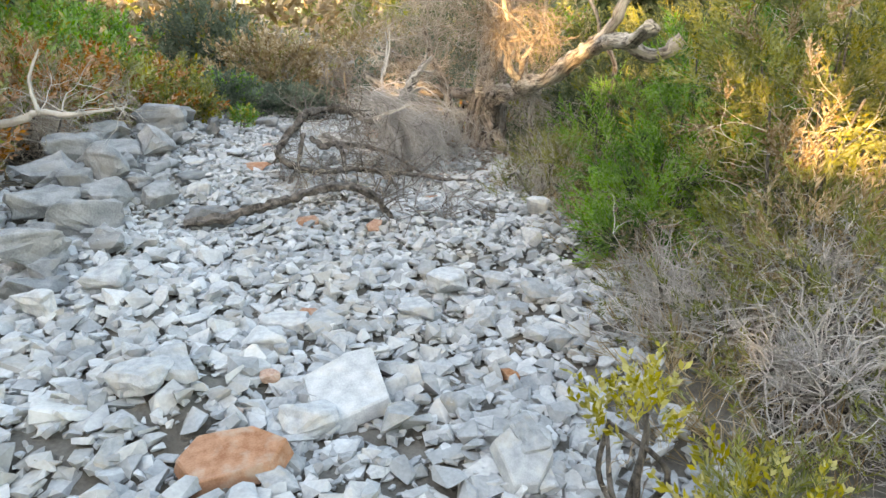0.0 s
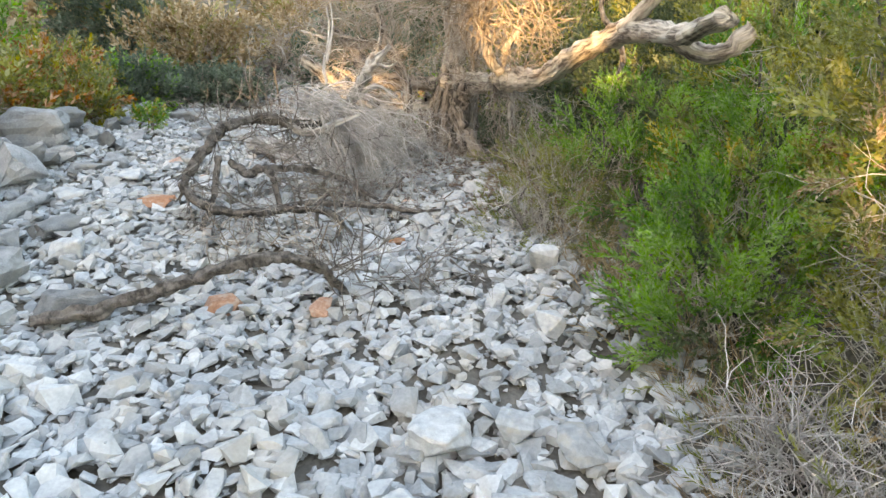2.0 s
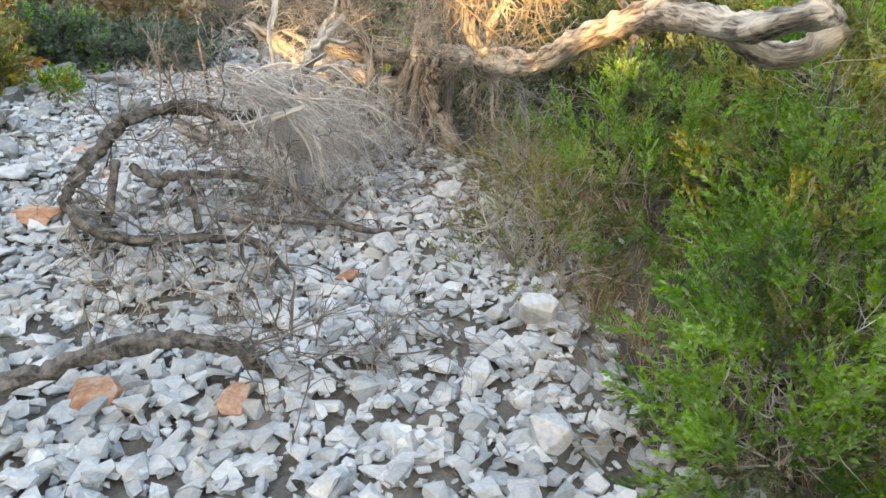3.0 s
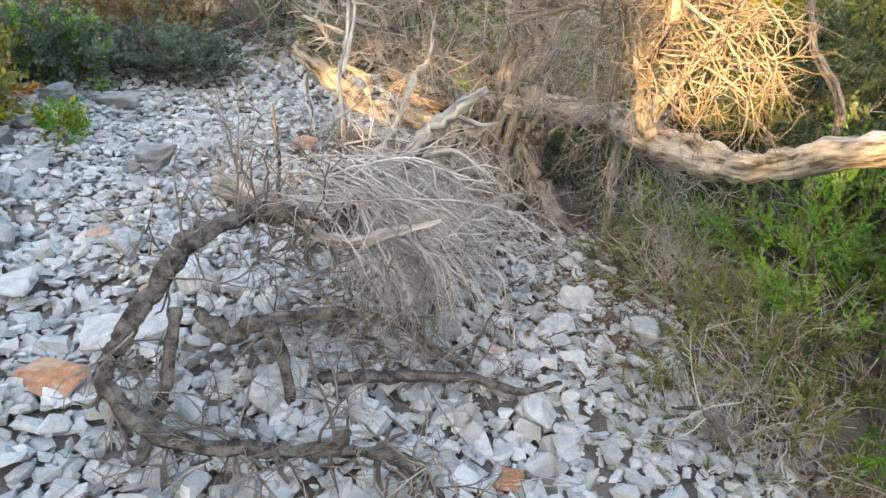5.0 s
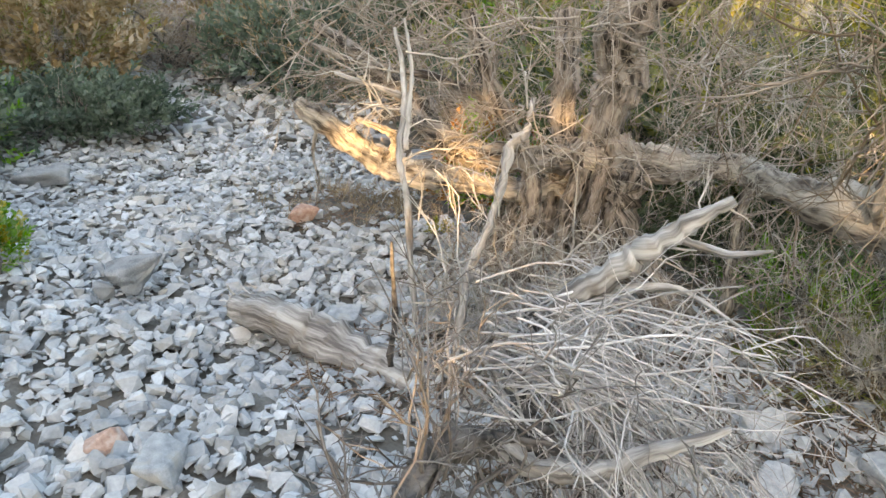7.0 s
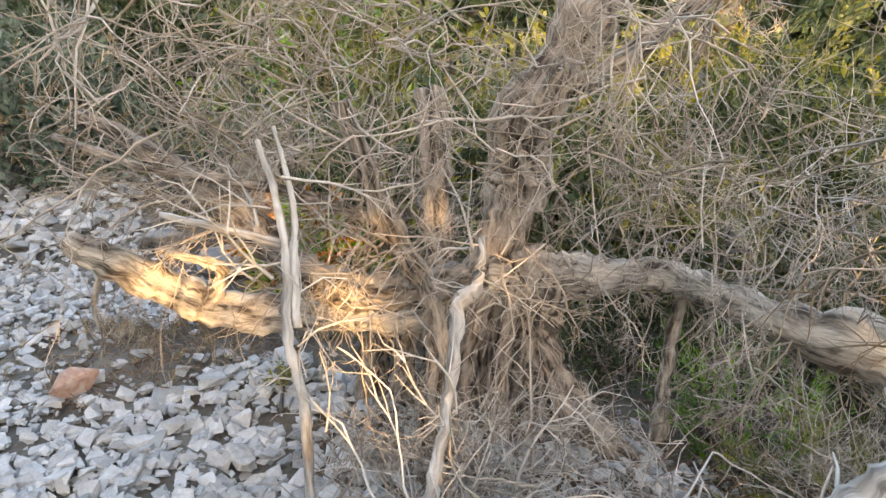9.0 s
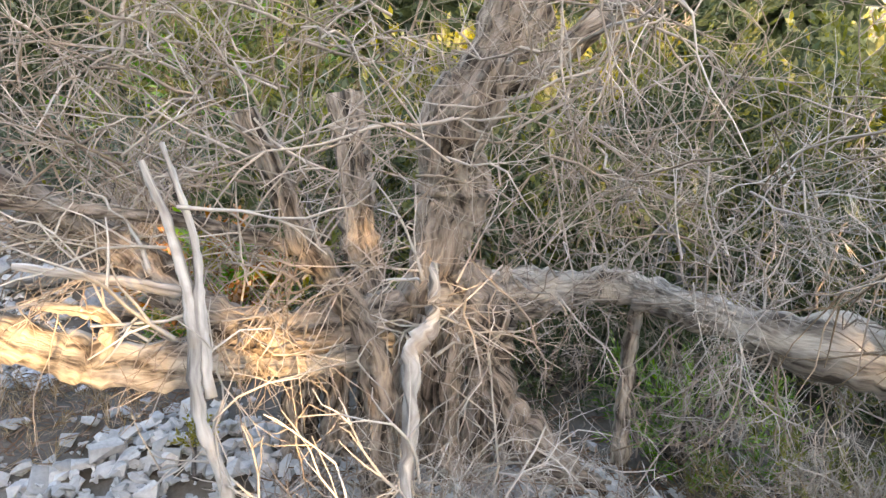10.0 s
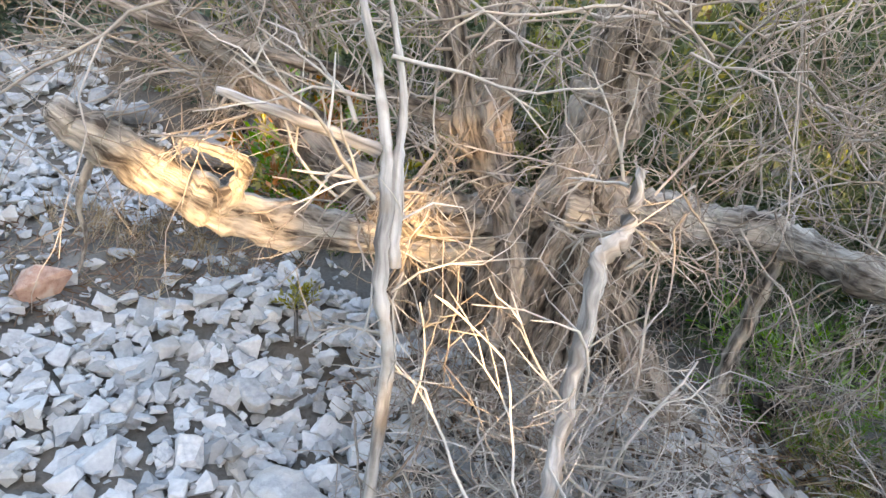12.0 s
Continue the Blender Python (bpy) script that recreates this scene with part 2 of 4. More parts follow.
def grow(geo, start, way, length, radius, level, droop=0.1, wander=0.35, kids=(5, 4, 3), spread=0.8, g=None, sides=4):
    """A crooked twig with side twigs, added to geo."""
    n = min(max(3, int(length / 0.06)), 9)
    p, d = np.array(start, float), unit(np.array(way, float))
    aim = d.copy()
    pts, ways = [p.copy()], [d.copy()]
    for _ in range(n):
        d = unit(0.75 * d + 0.25 * aim + g.normal(0, wander * 0.52, 3) - np.array((0, 0, droop / n)))
        p = p + d * length / n
        pts.append(p.copy())
        ways.append(d.copy())
    sweep(geo, pts, np.linspace(radius, radius * 0.45, len(pts)), sides if radius > 0.003 else 3, cap=False)
    if level > 0:
        for _ in range(kids[level - 1]):
            i = g.integers(1, len(pts))
            w = unit(ways[i] + g.normal(0, spread, 3))
            grow(geo, pts[i], w, length * g.uniform(0.35, 0.7), radius * 0.6, level - 1, droop, wander, kids, spread, g, sides)


def height(x, y):
    """The lie of the land: a stony bed that tips to one side, dips under the tree and rises again beyond."""
    x, y = np.asarray(x, float), np.asarray(y, float)
    z = -0.087 * np.clip(x, -4, 3.0) + 0.03
    z = z - 0.105 * np.clip(y - 6.8, 0, 3.8) + 0.085 * np.clip(y - 11.2, 0, 9)
    z = z + 0.10 * np.clip(-2.4 - x, 0, 1.0)
    z = z + 0.05 * np.sin(x * 2.1 + 1) * np.sin(y * 1.7) + 0.025 * np.sin(x * 5.3 + y * 3.1) + 0.02 * np.sin(y * 6.1 - x * 4.0 + 2)
    return z


# ---- the ground ----
xs = np.concatenate([[-900, -300, -100, -50, -28, -16, -11], np.arange(-8, 6.01, 0.11), [8, 11, 16, 28, 50, 100, 300, 900]])
ys = np.concatenate([[-900, -300, -100, -50, -25, -14, -8], np.arange(-5, 19.01, 0.11), [22, 28, 40, 70, 150, 400, 1200]])
gx, gy = np.meshgrid(xs, ys, indexing="ij")
gz = height(gx, gy)
gz = gz + np.where((abs(gx) < 9) & (gy > -6) & (gy < 20), rng.normal(0, 0.012, gz.shape), 0)
gi, gj = np.meshgrid(np.arange(len(xs) - 1), np.arange(len(ys) - 1), indexing="ij")
gq = lambda i, j: i * len(ys) + j
geo = Geo()
geo.add(np.stack([gx, gy, gz], -1).reshape(-1, 3), np.stack([gq(gi, gj), gq(gi + 1, gj), gq(gi + 1, gj + 1), gq(gi, gj + 1)], -1).reshape(-1, 4))
ground = part("ground", geo, EARTH)
tagged(ground, "stony grey-brown earth of a dry stream bed", "ground", kind="structure")


# ---- stones ----
def stone_shape(g, flat=0.5, cuts=9, soft=0.0):
    """An angular broken stone: the hull of random points, about one metre across."""
    bm = bmesh.new()
    pts = g.normal(0, 1, (cuts + 5, 3))
    pts /= np.linalg.norm(pts, axis=1, keepdims=True)
    pts = np.sign(pts) * abs(pts) ** 0.55 * 0.86
    pts *= g.uniform(0.8, 1.1, (len(pts), 1)) * np.array([0.5, 0.5 * g.uniform(0.55, 0.95), 0.5 * flat * g.uniform(0.7, 1.3)])
    for p in pts:
        bm.verts.new(p)
    res = bmesh.ops.convex_hull(bm, input=bm.verts)
    loose = [e for e in res["geom_interior"] + res["geom_unused"] if isinstance(e, bmesh.types.BMVert)]
    bmesh.ops.delete(bm, geom=list(set(loose)), context="VERTS")
    if soft:
        bmesh.ops.bevel(bm, geom=list(bm.edges), offset=soft, segments=1, affect="EDGES", clamp_overlap=True)
    bmesh.ops.recalc_face_normals(bm, faces=bm.faces)
    return bm


def stone_mesh(name, g, mat, **kw):
    bm = stone_shape(g, **kw)
    me = bpy.data.meshes.new(name)
    bm.to_mesh(me)
    bm.free()
    me.materials.append(mat)
    return me


g = np.random.default_rng(3)
shapes = []
for i in range(28):
    bm = stone_shape(g, flat=g.uniform(0.34, 0.68), cuts=int(g.integers(6, 10)))
    bmesh.ops.triangulate(bm, faces=bm.faces)
    bm.verts.index_update()
    shapes.append((np.array([v.co[:] for v in bm.verts]), np.array([[v.index for v in f.verts] for f in bm.faces])))
    bm.free()


def bed_left(y):
    return np.interp(y, [0, 3, 5, 8, 10, 12, 16], [-2.7, -2.9, -3.1, -3.4, -3.5, -3.2, -2.8])


def bed_right(y):
    return np.interp(y, [0, 2, 3, 4, 5, 6, 7, 8, 9, 10, 12, 16], [1.3, 1.0, 0.95, 1.1, 1.0, 1.0, 1.0, 0.8, 0.1, -0.3, 0.0, 0.5])


def turns(g, n, lean=0.35):
    """Random turns about z with some lean, as matrices."""
    a, b, c = g.uniform(0, 2 * math.pi, n), g.normal(0, lean, n), g.normal(0, lean, n)
    out = np.zeros((n, 3, 3))
    ca, sa, cb, sb, cc, sc = np.cos(a), np.sin(a), np.cos(b), np.sin(b), np.cos(c), np.sin(c)
    out[:, 0] = np.stack([ca * cb, ca * sb * sc - sa * cc, ca * sb * cc + sa * sc], -1)
    out[:, 1] = np.stack([sa * cb, sa * sb * sc + ca * cc, sa * sb * cc - ca * sc], -1)
    out[:, 2] = np.stack([-sb, cb * sc, cb * cc], -1)
    return out


def spread_shapes(geo, shapes, where, size, rot, g):
    """Many copies of a few shapes, joined."""
    pick = g.integers(0, len(shapes), len(where))
    for k, (v, f) in enumerate(shapes):
        i = np.nonzero(pick == k)[0]
        if len(i) == 0:
            continue
        vv = np.einsum("nij,mj->nmi", rot[i], v) * size[i][:, None, None] + where[i][:, None]
        ff = f[None] + (np.arange(len(i)) * len(v))[:, None, None]
        geo.add(vv.reshape(-1, 3), ff.reshape(-1, f.shape[1]))


g = np.random.default_rng(21)
scree, picked = Geo(), []
for y0, y1, per, lo, hi in ((-2.5, 0.6, 330, 0.05, 0.18), (0.6, 4.0, 760, 0.036, 0.18), (4.0, 6.5, 840, 0.036, 0.15), (6.5, 11.5, 980, 0.034, 0.125), (7.8, 9.3, 60, 0.10, 0.17), (11.5, 17, 300, 0.06, 0.22)):
    n = int((y1 - y0) * 4.6 * per)
    x, y = g.uniform(-3.7, 1.7, n), g.uniform(y0, y1, n)
    edge = g.normal(0, 0.16, n)
    keep = (x > bed_left(y) + edge) & (x < bed_right(y) + edge)
    bare = ((x + 0.5) / 0.75) ** 2 + ((y - 9.75) / 0.55) ** 2
    keep &= bare + g.normal(0, 0.3, n) > 0.8 - 0.6 * g.random(n) ** 3
    x, y = x[keep], y[keep]
    s = lo + (hi - lo) * g.random(len(x)) ** 2.1
    z = height(x, y) + s * g.uniform(0.02, 0.16, len(x)) + 0.035 * g.random(len(x)) ** 2
    big = np.nonzero((s > 0.085) & (y > 1.6) & (y < 8.8))[0]
    big = big[np.argsort(g.random(len(big)))[:100]]
    picked += [(x[i], y[i], z[i], s[i]) for i in big]
    rest = np.ones(len(x), bool)
    rest[big] = False
    spread_shapes(scree, shapes, np.stack([x, y, z], -1)[rest], s[rest], turns(g, int(rest.sum()), 0.3), g)
ob = part("scree", scree, SCREE, smooth=False)
tagged(ob, "loose angular pale grey limestone rubble covering the stream bed", "rubble", kind="stuff")


def boulder_mesh(name, g, mat, flat):
    """A weathered boulder: a hull with worn edges, pitted and uneven."""
    bm = stone_shape(g, flat, 9, 0.06)
    bmesh.ops.triangulate(bm, faces=bm.faces)
    bmesh.ops.subdivide_edges(bm, edges=list(bm.edges), cuts=2, use_grid_fill=True)
    bmesh.ops.smooth_vert(bm, verts=bm.verts, factor=0.5, use_axis_x=True, use_axis_y=True, use_axis_z=True)
    off = Vector(g.uniform(0, 50, 3))
    for v in bm.verts:
        k = noise.noise(v.co * 4 + off) * 0.05 + noise.noise(v.co * 11 + off) * 0.018
        k += 0.02 * math.sin(v.co.z * 38 + 3 * noise.noise(v.co * 3 + off))
        v.co += v.co.normalized() * k
    me = bpy.data.meshes.new(name)
    bm.to_mesh(me)
    bm.free()
    me.materials.append(mat)
    me.polygons.foreach_set("use_smooth", [False] * len(me.polygons))
    return me


def slab_mesh(name, g, mat):
    """A flat broken slab with an uneven outline and worn edges, one metre across."""
    bm = bmesh.new()
    n = 8
    a = np.linspace(0, 2 * math.pi, n, endpoint=False) + g.uniform(-0.34, 0.34, n)
    r = g.uniform(0.34, 0.56, n)
    vs = [bm.verts.new((r[i] * math.cos(a[i]), 0.85 * r[i] * math.sin(a[i]), g.uniform(-0.03, 0.03))) for i in range(n)]
    face = bm.faces.new(vs)
    ext = bmesh.ops.extrude_face_region(bm, geom=[face])
    for v in ext["geom"]:
        if isinstance(v, bmesh.types.BMVert):
            v.co = Vector((v.co.x * 0.9, v.co.y * 0.9, v.co.z + 0.15 + 0.08 * v.co.x + g.uniform(-0.02, 0.02)))
    bmesh.ops.recalc_face_normals(bm, faces=bm.faces)
    bmesh.ops.bevel(bm, geom=list(bm.edges), offset=0.014, segments=1, affect="EDGES", clamp_overlap=True)
    me = bpy.data.meshes.new(name)
    bm.to_mesh(me)
    bm.free()
    me.materials.append(mat)
    return me


def stone(name, x, y, size, mat, label, flat=0.5, seed=0, turn=0.0, sink=0.3, wide=1.0, lean=0.0, group="", soft=0.03):
    """One broken stone of its own, bedded in the rubble."""
    gg = np.random.default_rng(seed)
    if name == "flat_stone":
        ob = new(name, slab_mesh(name, gg, mat))
    elif mat is BOULDER or size > 0.27:
        ob = new(name, boulder_mesh(name, gg, mat, flat))
    else:
        ob = new(name, stone_mesh(name, gg, mat, flat=flat, cuts=11, soft=soft))
    h = float(height(x, y))
    ob.location = (x, y, h + size * flat * (0.5 - sink))
    ob.rotation_euler = (lean, gg.normal(0, 0.08), turn)
    ob.scale = (size, size * wide, size)
    return tagged(ob, label, "stone", group)


stone("flat_stone", -0.35, 2.43, 0.48, STONE, "large flat pale grey limestone slab among the rubble", 0.28, 4, 0.9, 0.3, 1.0, 0.12)
stone("flat_stone", 0.33, 1.98, 0.36, STONE, "tilted flat grey limestone slab among the rubble", 0.28, 14, 1.2, 0.0, 0.8, 0.25)
stone("flat_stone", -1.0, 2.35, 0.30, STONE, "flat grey limestone slab among the rubble", 0.28, 15, 2.2, 0.0, 0.7, 0.1)
stone("flat_stone", -0.72, 2.98, 0.30, STONE, "long flat grey limestone slab among the rubble", 0.28, 16, 0.1, 0.0, 0.6, 0.2)
stone("flat_stone", -1.42, 6.30, 0.34, STONE, "flat pale limestone slab under the dead bush", 0.28, 17, 0.9, 0.0, 0.8, 0.2)
stone("flat_stone", -0.66, 1.87, 0.44, RED_STONE, "flat salmon-red stone slab lying in grey rubble", 0.3, 7, 0.2, 0.25, 0.8, 0.12)

RED = "rust-red stone lying in the grey rubble"
for k, (x, y, s, fl) in enumerate(((-0.95, 4.62, 0.24, 0.35), (-0.46, 4.60, 0.18, 0.4), (-1.66, 5.96, 0.30, 0.3), (-0.62, 3.10, 0.13, 0.6), (0.35, 2.75, 0.15, 0.5),
                                   (-0.66, 2.45, 0.12, 0.6), (-0.72, 2.2, 0.09, 0.6), (-1.01, 9.42, 0.26, 0.55), (-0.09, 5.6, 0.16, 0.4), (0.0, 6.3, 0.13, 0.5), (-1.9, 7.2, 0.16, 0.5), (-1.5, 6.6, 0.14, 0.5))):
    stone("red_stone", x, y, s, RED_STONE, RED, fl, 30 + k, k * 1.3, -0.1, group="red stones")
PALE = "larger pale grey limestone block half bedded in rubble"
for k, (x, y, s, fl) in enumerate(((0.75, 5.14, 0.24, 0.7), (0.05, 3.6, 0.30, 0.55), (0.55, 3.5, 0.28, 0.45), (0.35, 3.62, 0.20, 0.7), (-0.1, 3.2, 0.26, 0.45), (0.25, 3.25, 0.2, 0.45),
                                   (-0.55, 2.95, 0.3, 0.4), (-0.75, 2.75, 0.3, 0.4), (-0.1, 2.2, 0.25, 0.5), (0.35, 2.05, 0.3, 0.45), (0.1, 2.35, 0.18, 0.6), (-0.45, 2.2, 0.28, 0.5),
                                   (-1.1, 2.25, 0.3, 0.4), (0.6, 3.05, 0.22, 0.45), (0.62, 4.35, 0.20, 0.8), (0.45, 4.75, 0.17, 0.6), (-1.62, 3.1, 0.32, 0.5), (-1.85, 2.9, 0.30, 0.5),
                                   (-1.46, 7.70, 0.17, 0.35), (-1.70, 7.0, 0.26, 0.4), (-1.32, 6.62, 0.24, 0.55), (-1.55, 6.2, 0.3, 0.45), (-0.9, 5.95, 0.28, 0.5), (-2.05, 6.6, 0.28, 0.4),
                                   (0.55, 6.85, 0.28, 0.5), (0.35, 6.6, 0.22, 0.4), (0.75, 6.5, 0.24, 0.6), (0.1, 6.95, 0.2, 0.4), (-0.2, 6.5, 0.2, 0.4), (0.1, 5.95, 0.22, 0.4),
                                   (-0.72, 8.15, 0.30, 0.35), (-0.95, 8.05, 0.24, 0.4), (-0.96, 8.71, 0.15, 0.6), (-0.6, 8.6, 0.18, 0.5), (-2.3, 6.2, 0.34, 0.35), (-1.9, 5.2, 0.26, 0.5))):
    stone("pale_stone", x, y, s, STONE, PALE, fl, 60 + k, k * 0.9, -0.05, group="larger stones of the bed")
stone("pale_stone", -1.92, 8.46, 0.38, BOULDER, "rounded grey stone with a sunlit top, standing clear of rubble", 0.65, 121, 0.3, -0.12)
stone("stone_block", -2.75, 10.38, 0.50, BOULDER, "long flat grey block beside a dark green bush", 0.45, 122, 0.1, 0.05, 0.6)
stone("pale_stone", -2.60, 10.02, 0.16, STONE, "small sunlit buff stone before the block", 0.8, 123, 0.5, 0.1)
stone("stone_block", -3.1, 10.0, 0.34, BOULDER, "blunt grey stone at the foot of the bank", 0.7, 124, 0.8, 0.1)

# boulders heaped along the left edge of the bed
g = np.random.default_rng(77)
EDGE = "weathered grey limestone boulder heaped at the edge of the bed"
for k, (x, y, s, fl) in enumerate(((-3.05, 7.35, 0.85, 0.5), (-3.15, 7.95, 0.65, 0.5), (-2.75, 6.45, 0.70, 0.5), (-2.95, 6.0, 0.6, 0.4), (-2.5, 5.75, 0.42, 0.5), (-2.65, 5.2, 0.75, 0.4),
                                   (-1.62, 4.55, 0.40, 0.55), (-2.05, 4.75, 0.38, 0.6), (-2.3, 4.55, 0.55, 0.5), (-2.2, 4.05, 0.6, 0.45), (-2.55, 4.2, 0.6, 0.55), (-1.95, 3.75, 0.4, 0.5), (-2.3, 3.5, 0.62, 0.5),
                                   (-2.05, 3.2, 0.5, 0.45), (-2.5, 3.0, 0.6, 0.5), (-2.1, 2.6, 0.5, 0.4), (-2.35, 7.1, 0.4, 0.45), (-2.45, 6.8, 0.36, 0.4), (-2.1, 5.55, 0.4, 0.35), (-2.9, 8.5, 0.4, 0.5), (-2.6, 8.2, 0.36, 0.4),
                                   (-2.3, 2.1, 0.5, 0.5), (-1.9, 2.2, 0.34, 0.5), (-2.9, 4.9, 0.6, 0.5), (-2.85, 3.8, 0.6, 0.6), (-3.0, 9.1, 0.36, 0.5), (-3.0, 5.5, 0.6, 0.5), (-3.35, 6.7, 0.5, 0.5))):
    stone("boulder", x, y, s, BOULDER, EDGE, fl, 200 + k, k * 1.1, 0.08 if s > 0.55 else 0.2, 0.8, g.normal(0, 0.15), "boulders along the bed", 0.05)

for k in range(54):
    y = float(g.uniform(2.0, 8.4))
    x = float(bed_left(y)) + float(g.uniform(0.15, 1.05) ** 1.3) * 0.9 - 0.05
    s = float(g.uniform(0.18, 0.36))
    stone("boulder", x, y, s, BOULDER, "grey angular limestone block in the heap along the bed", float(g.uniform(0.4, 0.7)), 600 + k, float(g.uniform(0, 6)), float(g.uniform(-0.45, 0.1)), 0.8, float(g.normal(0, 0.2)), "boulders along the bed")

for k, (x, y, s) in enumerate(((0.25, 10.75, 0.6), (0.75, 11.1, 0.5), (-0.1, 11.2, 0.45), (0.5, 11.5, 0.7), (-2.0, 14.6, 0.7), (-2.7, 15.6, 0.8), (-2.4, 13.6, 0.5))):
    stone("boulder", x, y, s, BOULDER, "pale blue-grey boulder on the slope behind the tree", 0.5, 700 + k, k * 1.7, 0.0, 0.8, 0.1, "boulders behind the tree")

# ---- the old leaning tree ----
tree = thing("tree", (0.45, 8.3, float(height(0.45, 8.3))), "old many-stemmed tree with grey furrowed bark and tangled bare twigs", "tree")


def bough(name, mat, points, radii, label="", parent=None, rough=0.14, sides=18, seed=1, steps=10):
    ob = part(name, wood(points, radii, steps, sides, rough, seed, 0.28 if mat is DARKWOOD else 0.15), mat, None, label)
    adopt(parent or tree, ob)
    return ob


LIMB_LINE = [(0.42, 8.36, 0.60), (0.56, 8.27, 0.60), (0.74, 8.13, 0.60), (0.92, 7.98, 0.64), (1.00, 7.77, 0.68), (0.86, 7.40, 0.76), (0.77, 7.05, 0.82), (0.80, 6.75, 0.85), (0.92, 6.45, 0.89), (1.03, 6.18, 0.98), (1.16, 5.85, 1.16), (1.28, 5.5, 1.30), (1.36, 5.0, 1.30), (1.38, 4.55, 1.42)]
main_limb = bough("limb", LIMB, LIMB_LINE, [0.10, 0.085, 0.078, 0.07, 0.075, 0.078, 0.072, 0.062, 0.06, 0.055, 0.055, 0.045], "long low limb with grey furrowed bark", seed=3, rough=0.15)
bough("side_limb", LIMB, [(1.27, 5.55, 1.30), (1.34, 5.35, 1.48), (1.42, 5.3, 1.75), (1.46, 5.2, 2.1)], [0.05, 0.04, 0.03], seed=4, parent=main_limb)
bough("side_limb", LIMB, [(1.34, 5.1, 1.31), (1.55, 5.0, 1.22), (1.72, 4.95, 1.34)], [0.05, 0.04, 0.05], seed=5, parent=main_limb)
bough("trunk", BARK, [(0.54, 8.28, 0.72), (0.56, 8.15, 0.52), (0.52, 8.07, 0.36), (0.57, 7.95, 0.14), (0.70, 7.78, -0.02), (0.86, 7.62, -0.20)], [0.10, 0.085, 0.08, 0.085, 0.08, 0.06], "flaring trunk with stripped reddish bark", rough=0.14, seed=6)
bough("trunk", BARK, [(0.55, 9.0, 1.25), (0.55, 8.92, 0.96), (0.53, 8.85, 0.74), (0.50, 8.72, 0.50), (0.45, 8.6, 0.25), (0.42, 8.52, -0.26)], [0.06, 0.07, 0.07, 0.075, 0.08, 0.10], "upright trunk with peeling orange-brown bark", rough=0.16, seed=7)
bough("trunk", BARK, [(0.40, 8.52, -0.26), (0.44, 8.42, 0.30), (0.50, 8.40, 0.70), (0.60, 8.44, 0.98), (0.53, 8.44, 1.18), (0.60, 8.37, 1.42), (0.73, 8.28, 1.68), (0.80, 8.22, 1.95), (0.84, 8.1, 2.4)], [0.11, 0.09, 0.10, 0.12, 0.12, 0.105, 0.10, 0.09, 0.06], "thick dark trunk with scaly furrowed bark", rough=0.10, seed=8)
bough("branch", BARK, [(0.57, 8.38, 1.30), (0.70, 8.22, 1.42), (0.85, 8.06, 1.62), (0.98, 7.9, 1.85), (1.08, 7.7, 2.2)], [0.045, 0.04, 0.032, 0.02], seed=9)
bough("trunk", BARK, [(-0.22, 8.52, 1.35), (-0.13, 8.40, 1.0), (-0.03, 8.34, 0.80), (0.04, 8.27, 0.66), (0.05, 8.2, 0.44), (0.0, 8.14, 0.2), (0.02, 8.15, -0.24)], [0.03, 0.042, 0.045, 0.05, 0.045, 0.05, 0.06], seed=10)
bough("branch", BARK, [(-0.85, 9.5, 1.12), (-0.62, 9.25, 0.98), (-0.45, 8.92, 0.84), (-0.38, 8.55, 0.72), (-0.2, 8.46, 0.62), (0.05, 8.42, 0.58), (0.32, 8.42, 0.55)], [0.035, 0.05, 0.06, 0.065, 0.065, 0.07], "dark grey limb reaching out low over the rubble", seed=11)
low_limb = bough("limb", LIMB, [(-1.05, 9.0, 0.80), (-0.96, 8.99, 0.72), (-0.75, 9.05, 0.53), (-0.53, 9.06, 0.36), (-0.25, 8.84, 0.34), (0.1, 8.66, 0.33), (0.4, 8.5, 0.40)], [0.03, 0.05, 0.065, 0.07, 0.06, 0.06, 0.07], "knotted limb with loose golden-brown bark", seed=12, rough=0.2)
bough("branch", LIMB, [(-0.53, 9.05, 0.38), (-0.49, 8.98, 0.52), (-0.55, 8.95, 0.62), (-0.72, 8.95, 0.70)], [0.04, 0.03, 0.022, 0.015], seed=13, parent=low_limb)
for k, (x, y, h, r) in enumerate(((0.47, 8.10, 0.62, 0.062), (0.37, 8.17, 0.60, 0.06), (0.28, 8.27, 0.55, 0.05), (0.30, 8.50, 0.55, 0.06), (0.18, 8.58, 0.45, 0.05), (0.30, 8.72, 0.30, 0.06), (0.16, 8.74, 0.25, 0.045), (0.40, 8.25, 0.50, 0.05), (0.62, 8.35, 0.60, 0.07), (0.05, 8.7, 0.32, 0.04), (0.70, 8.6, 1.0, 0.06))):
    z0 = float(height(x, y))
    bough("root", BARK, [(x - 0.06, y - 0.10, z0 - 0.08), (x, y, z0 + 0.12), (x + 0.03, y + 0.02, h * 0.6), (x + 0.10, y + 0.03, h)], [r * 1.2, r, r * 0.8, r * 0.9], seed=20 + k)
bough("branch", LIMB, [(1.03, 7.78, 0.66), (0.99, 7.76, 0.42), (1.0, 7.74, 0.15), (1.03, 7.72, -0.2)], [0.03, 0.03, 0.032, 0.04], "slender grey stem propping up the limb", seed=31, rough=0.08)
bough("branch", LIMB, [(0.76, 6.92, 0.84), (0.77, 6.91, 0.97), (0.83, 6.86, 1.12), (0.95, 6.80, 1.35), (1.0, 6.7, 1.7)], [0.04, 0.032, 0.028, 0.02], seed=32, parent=main_limb)
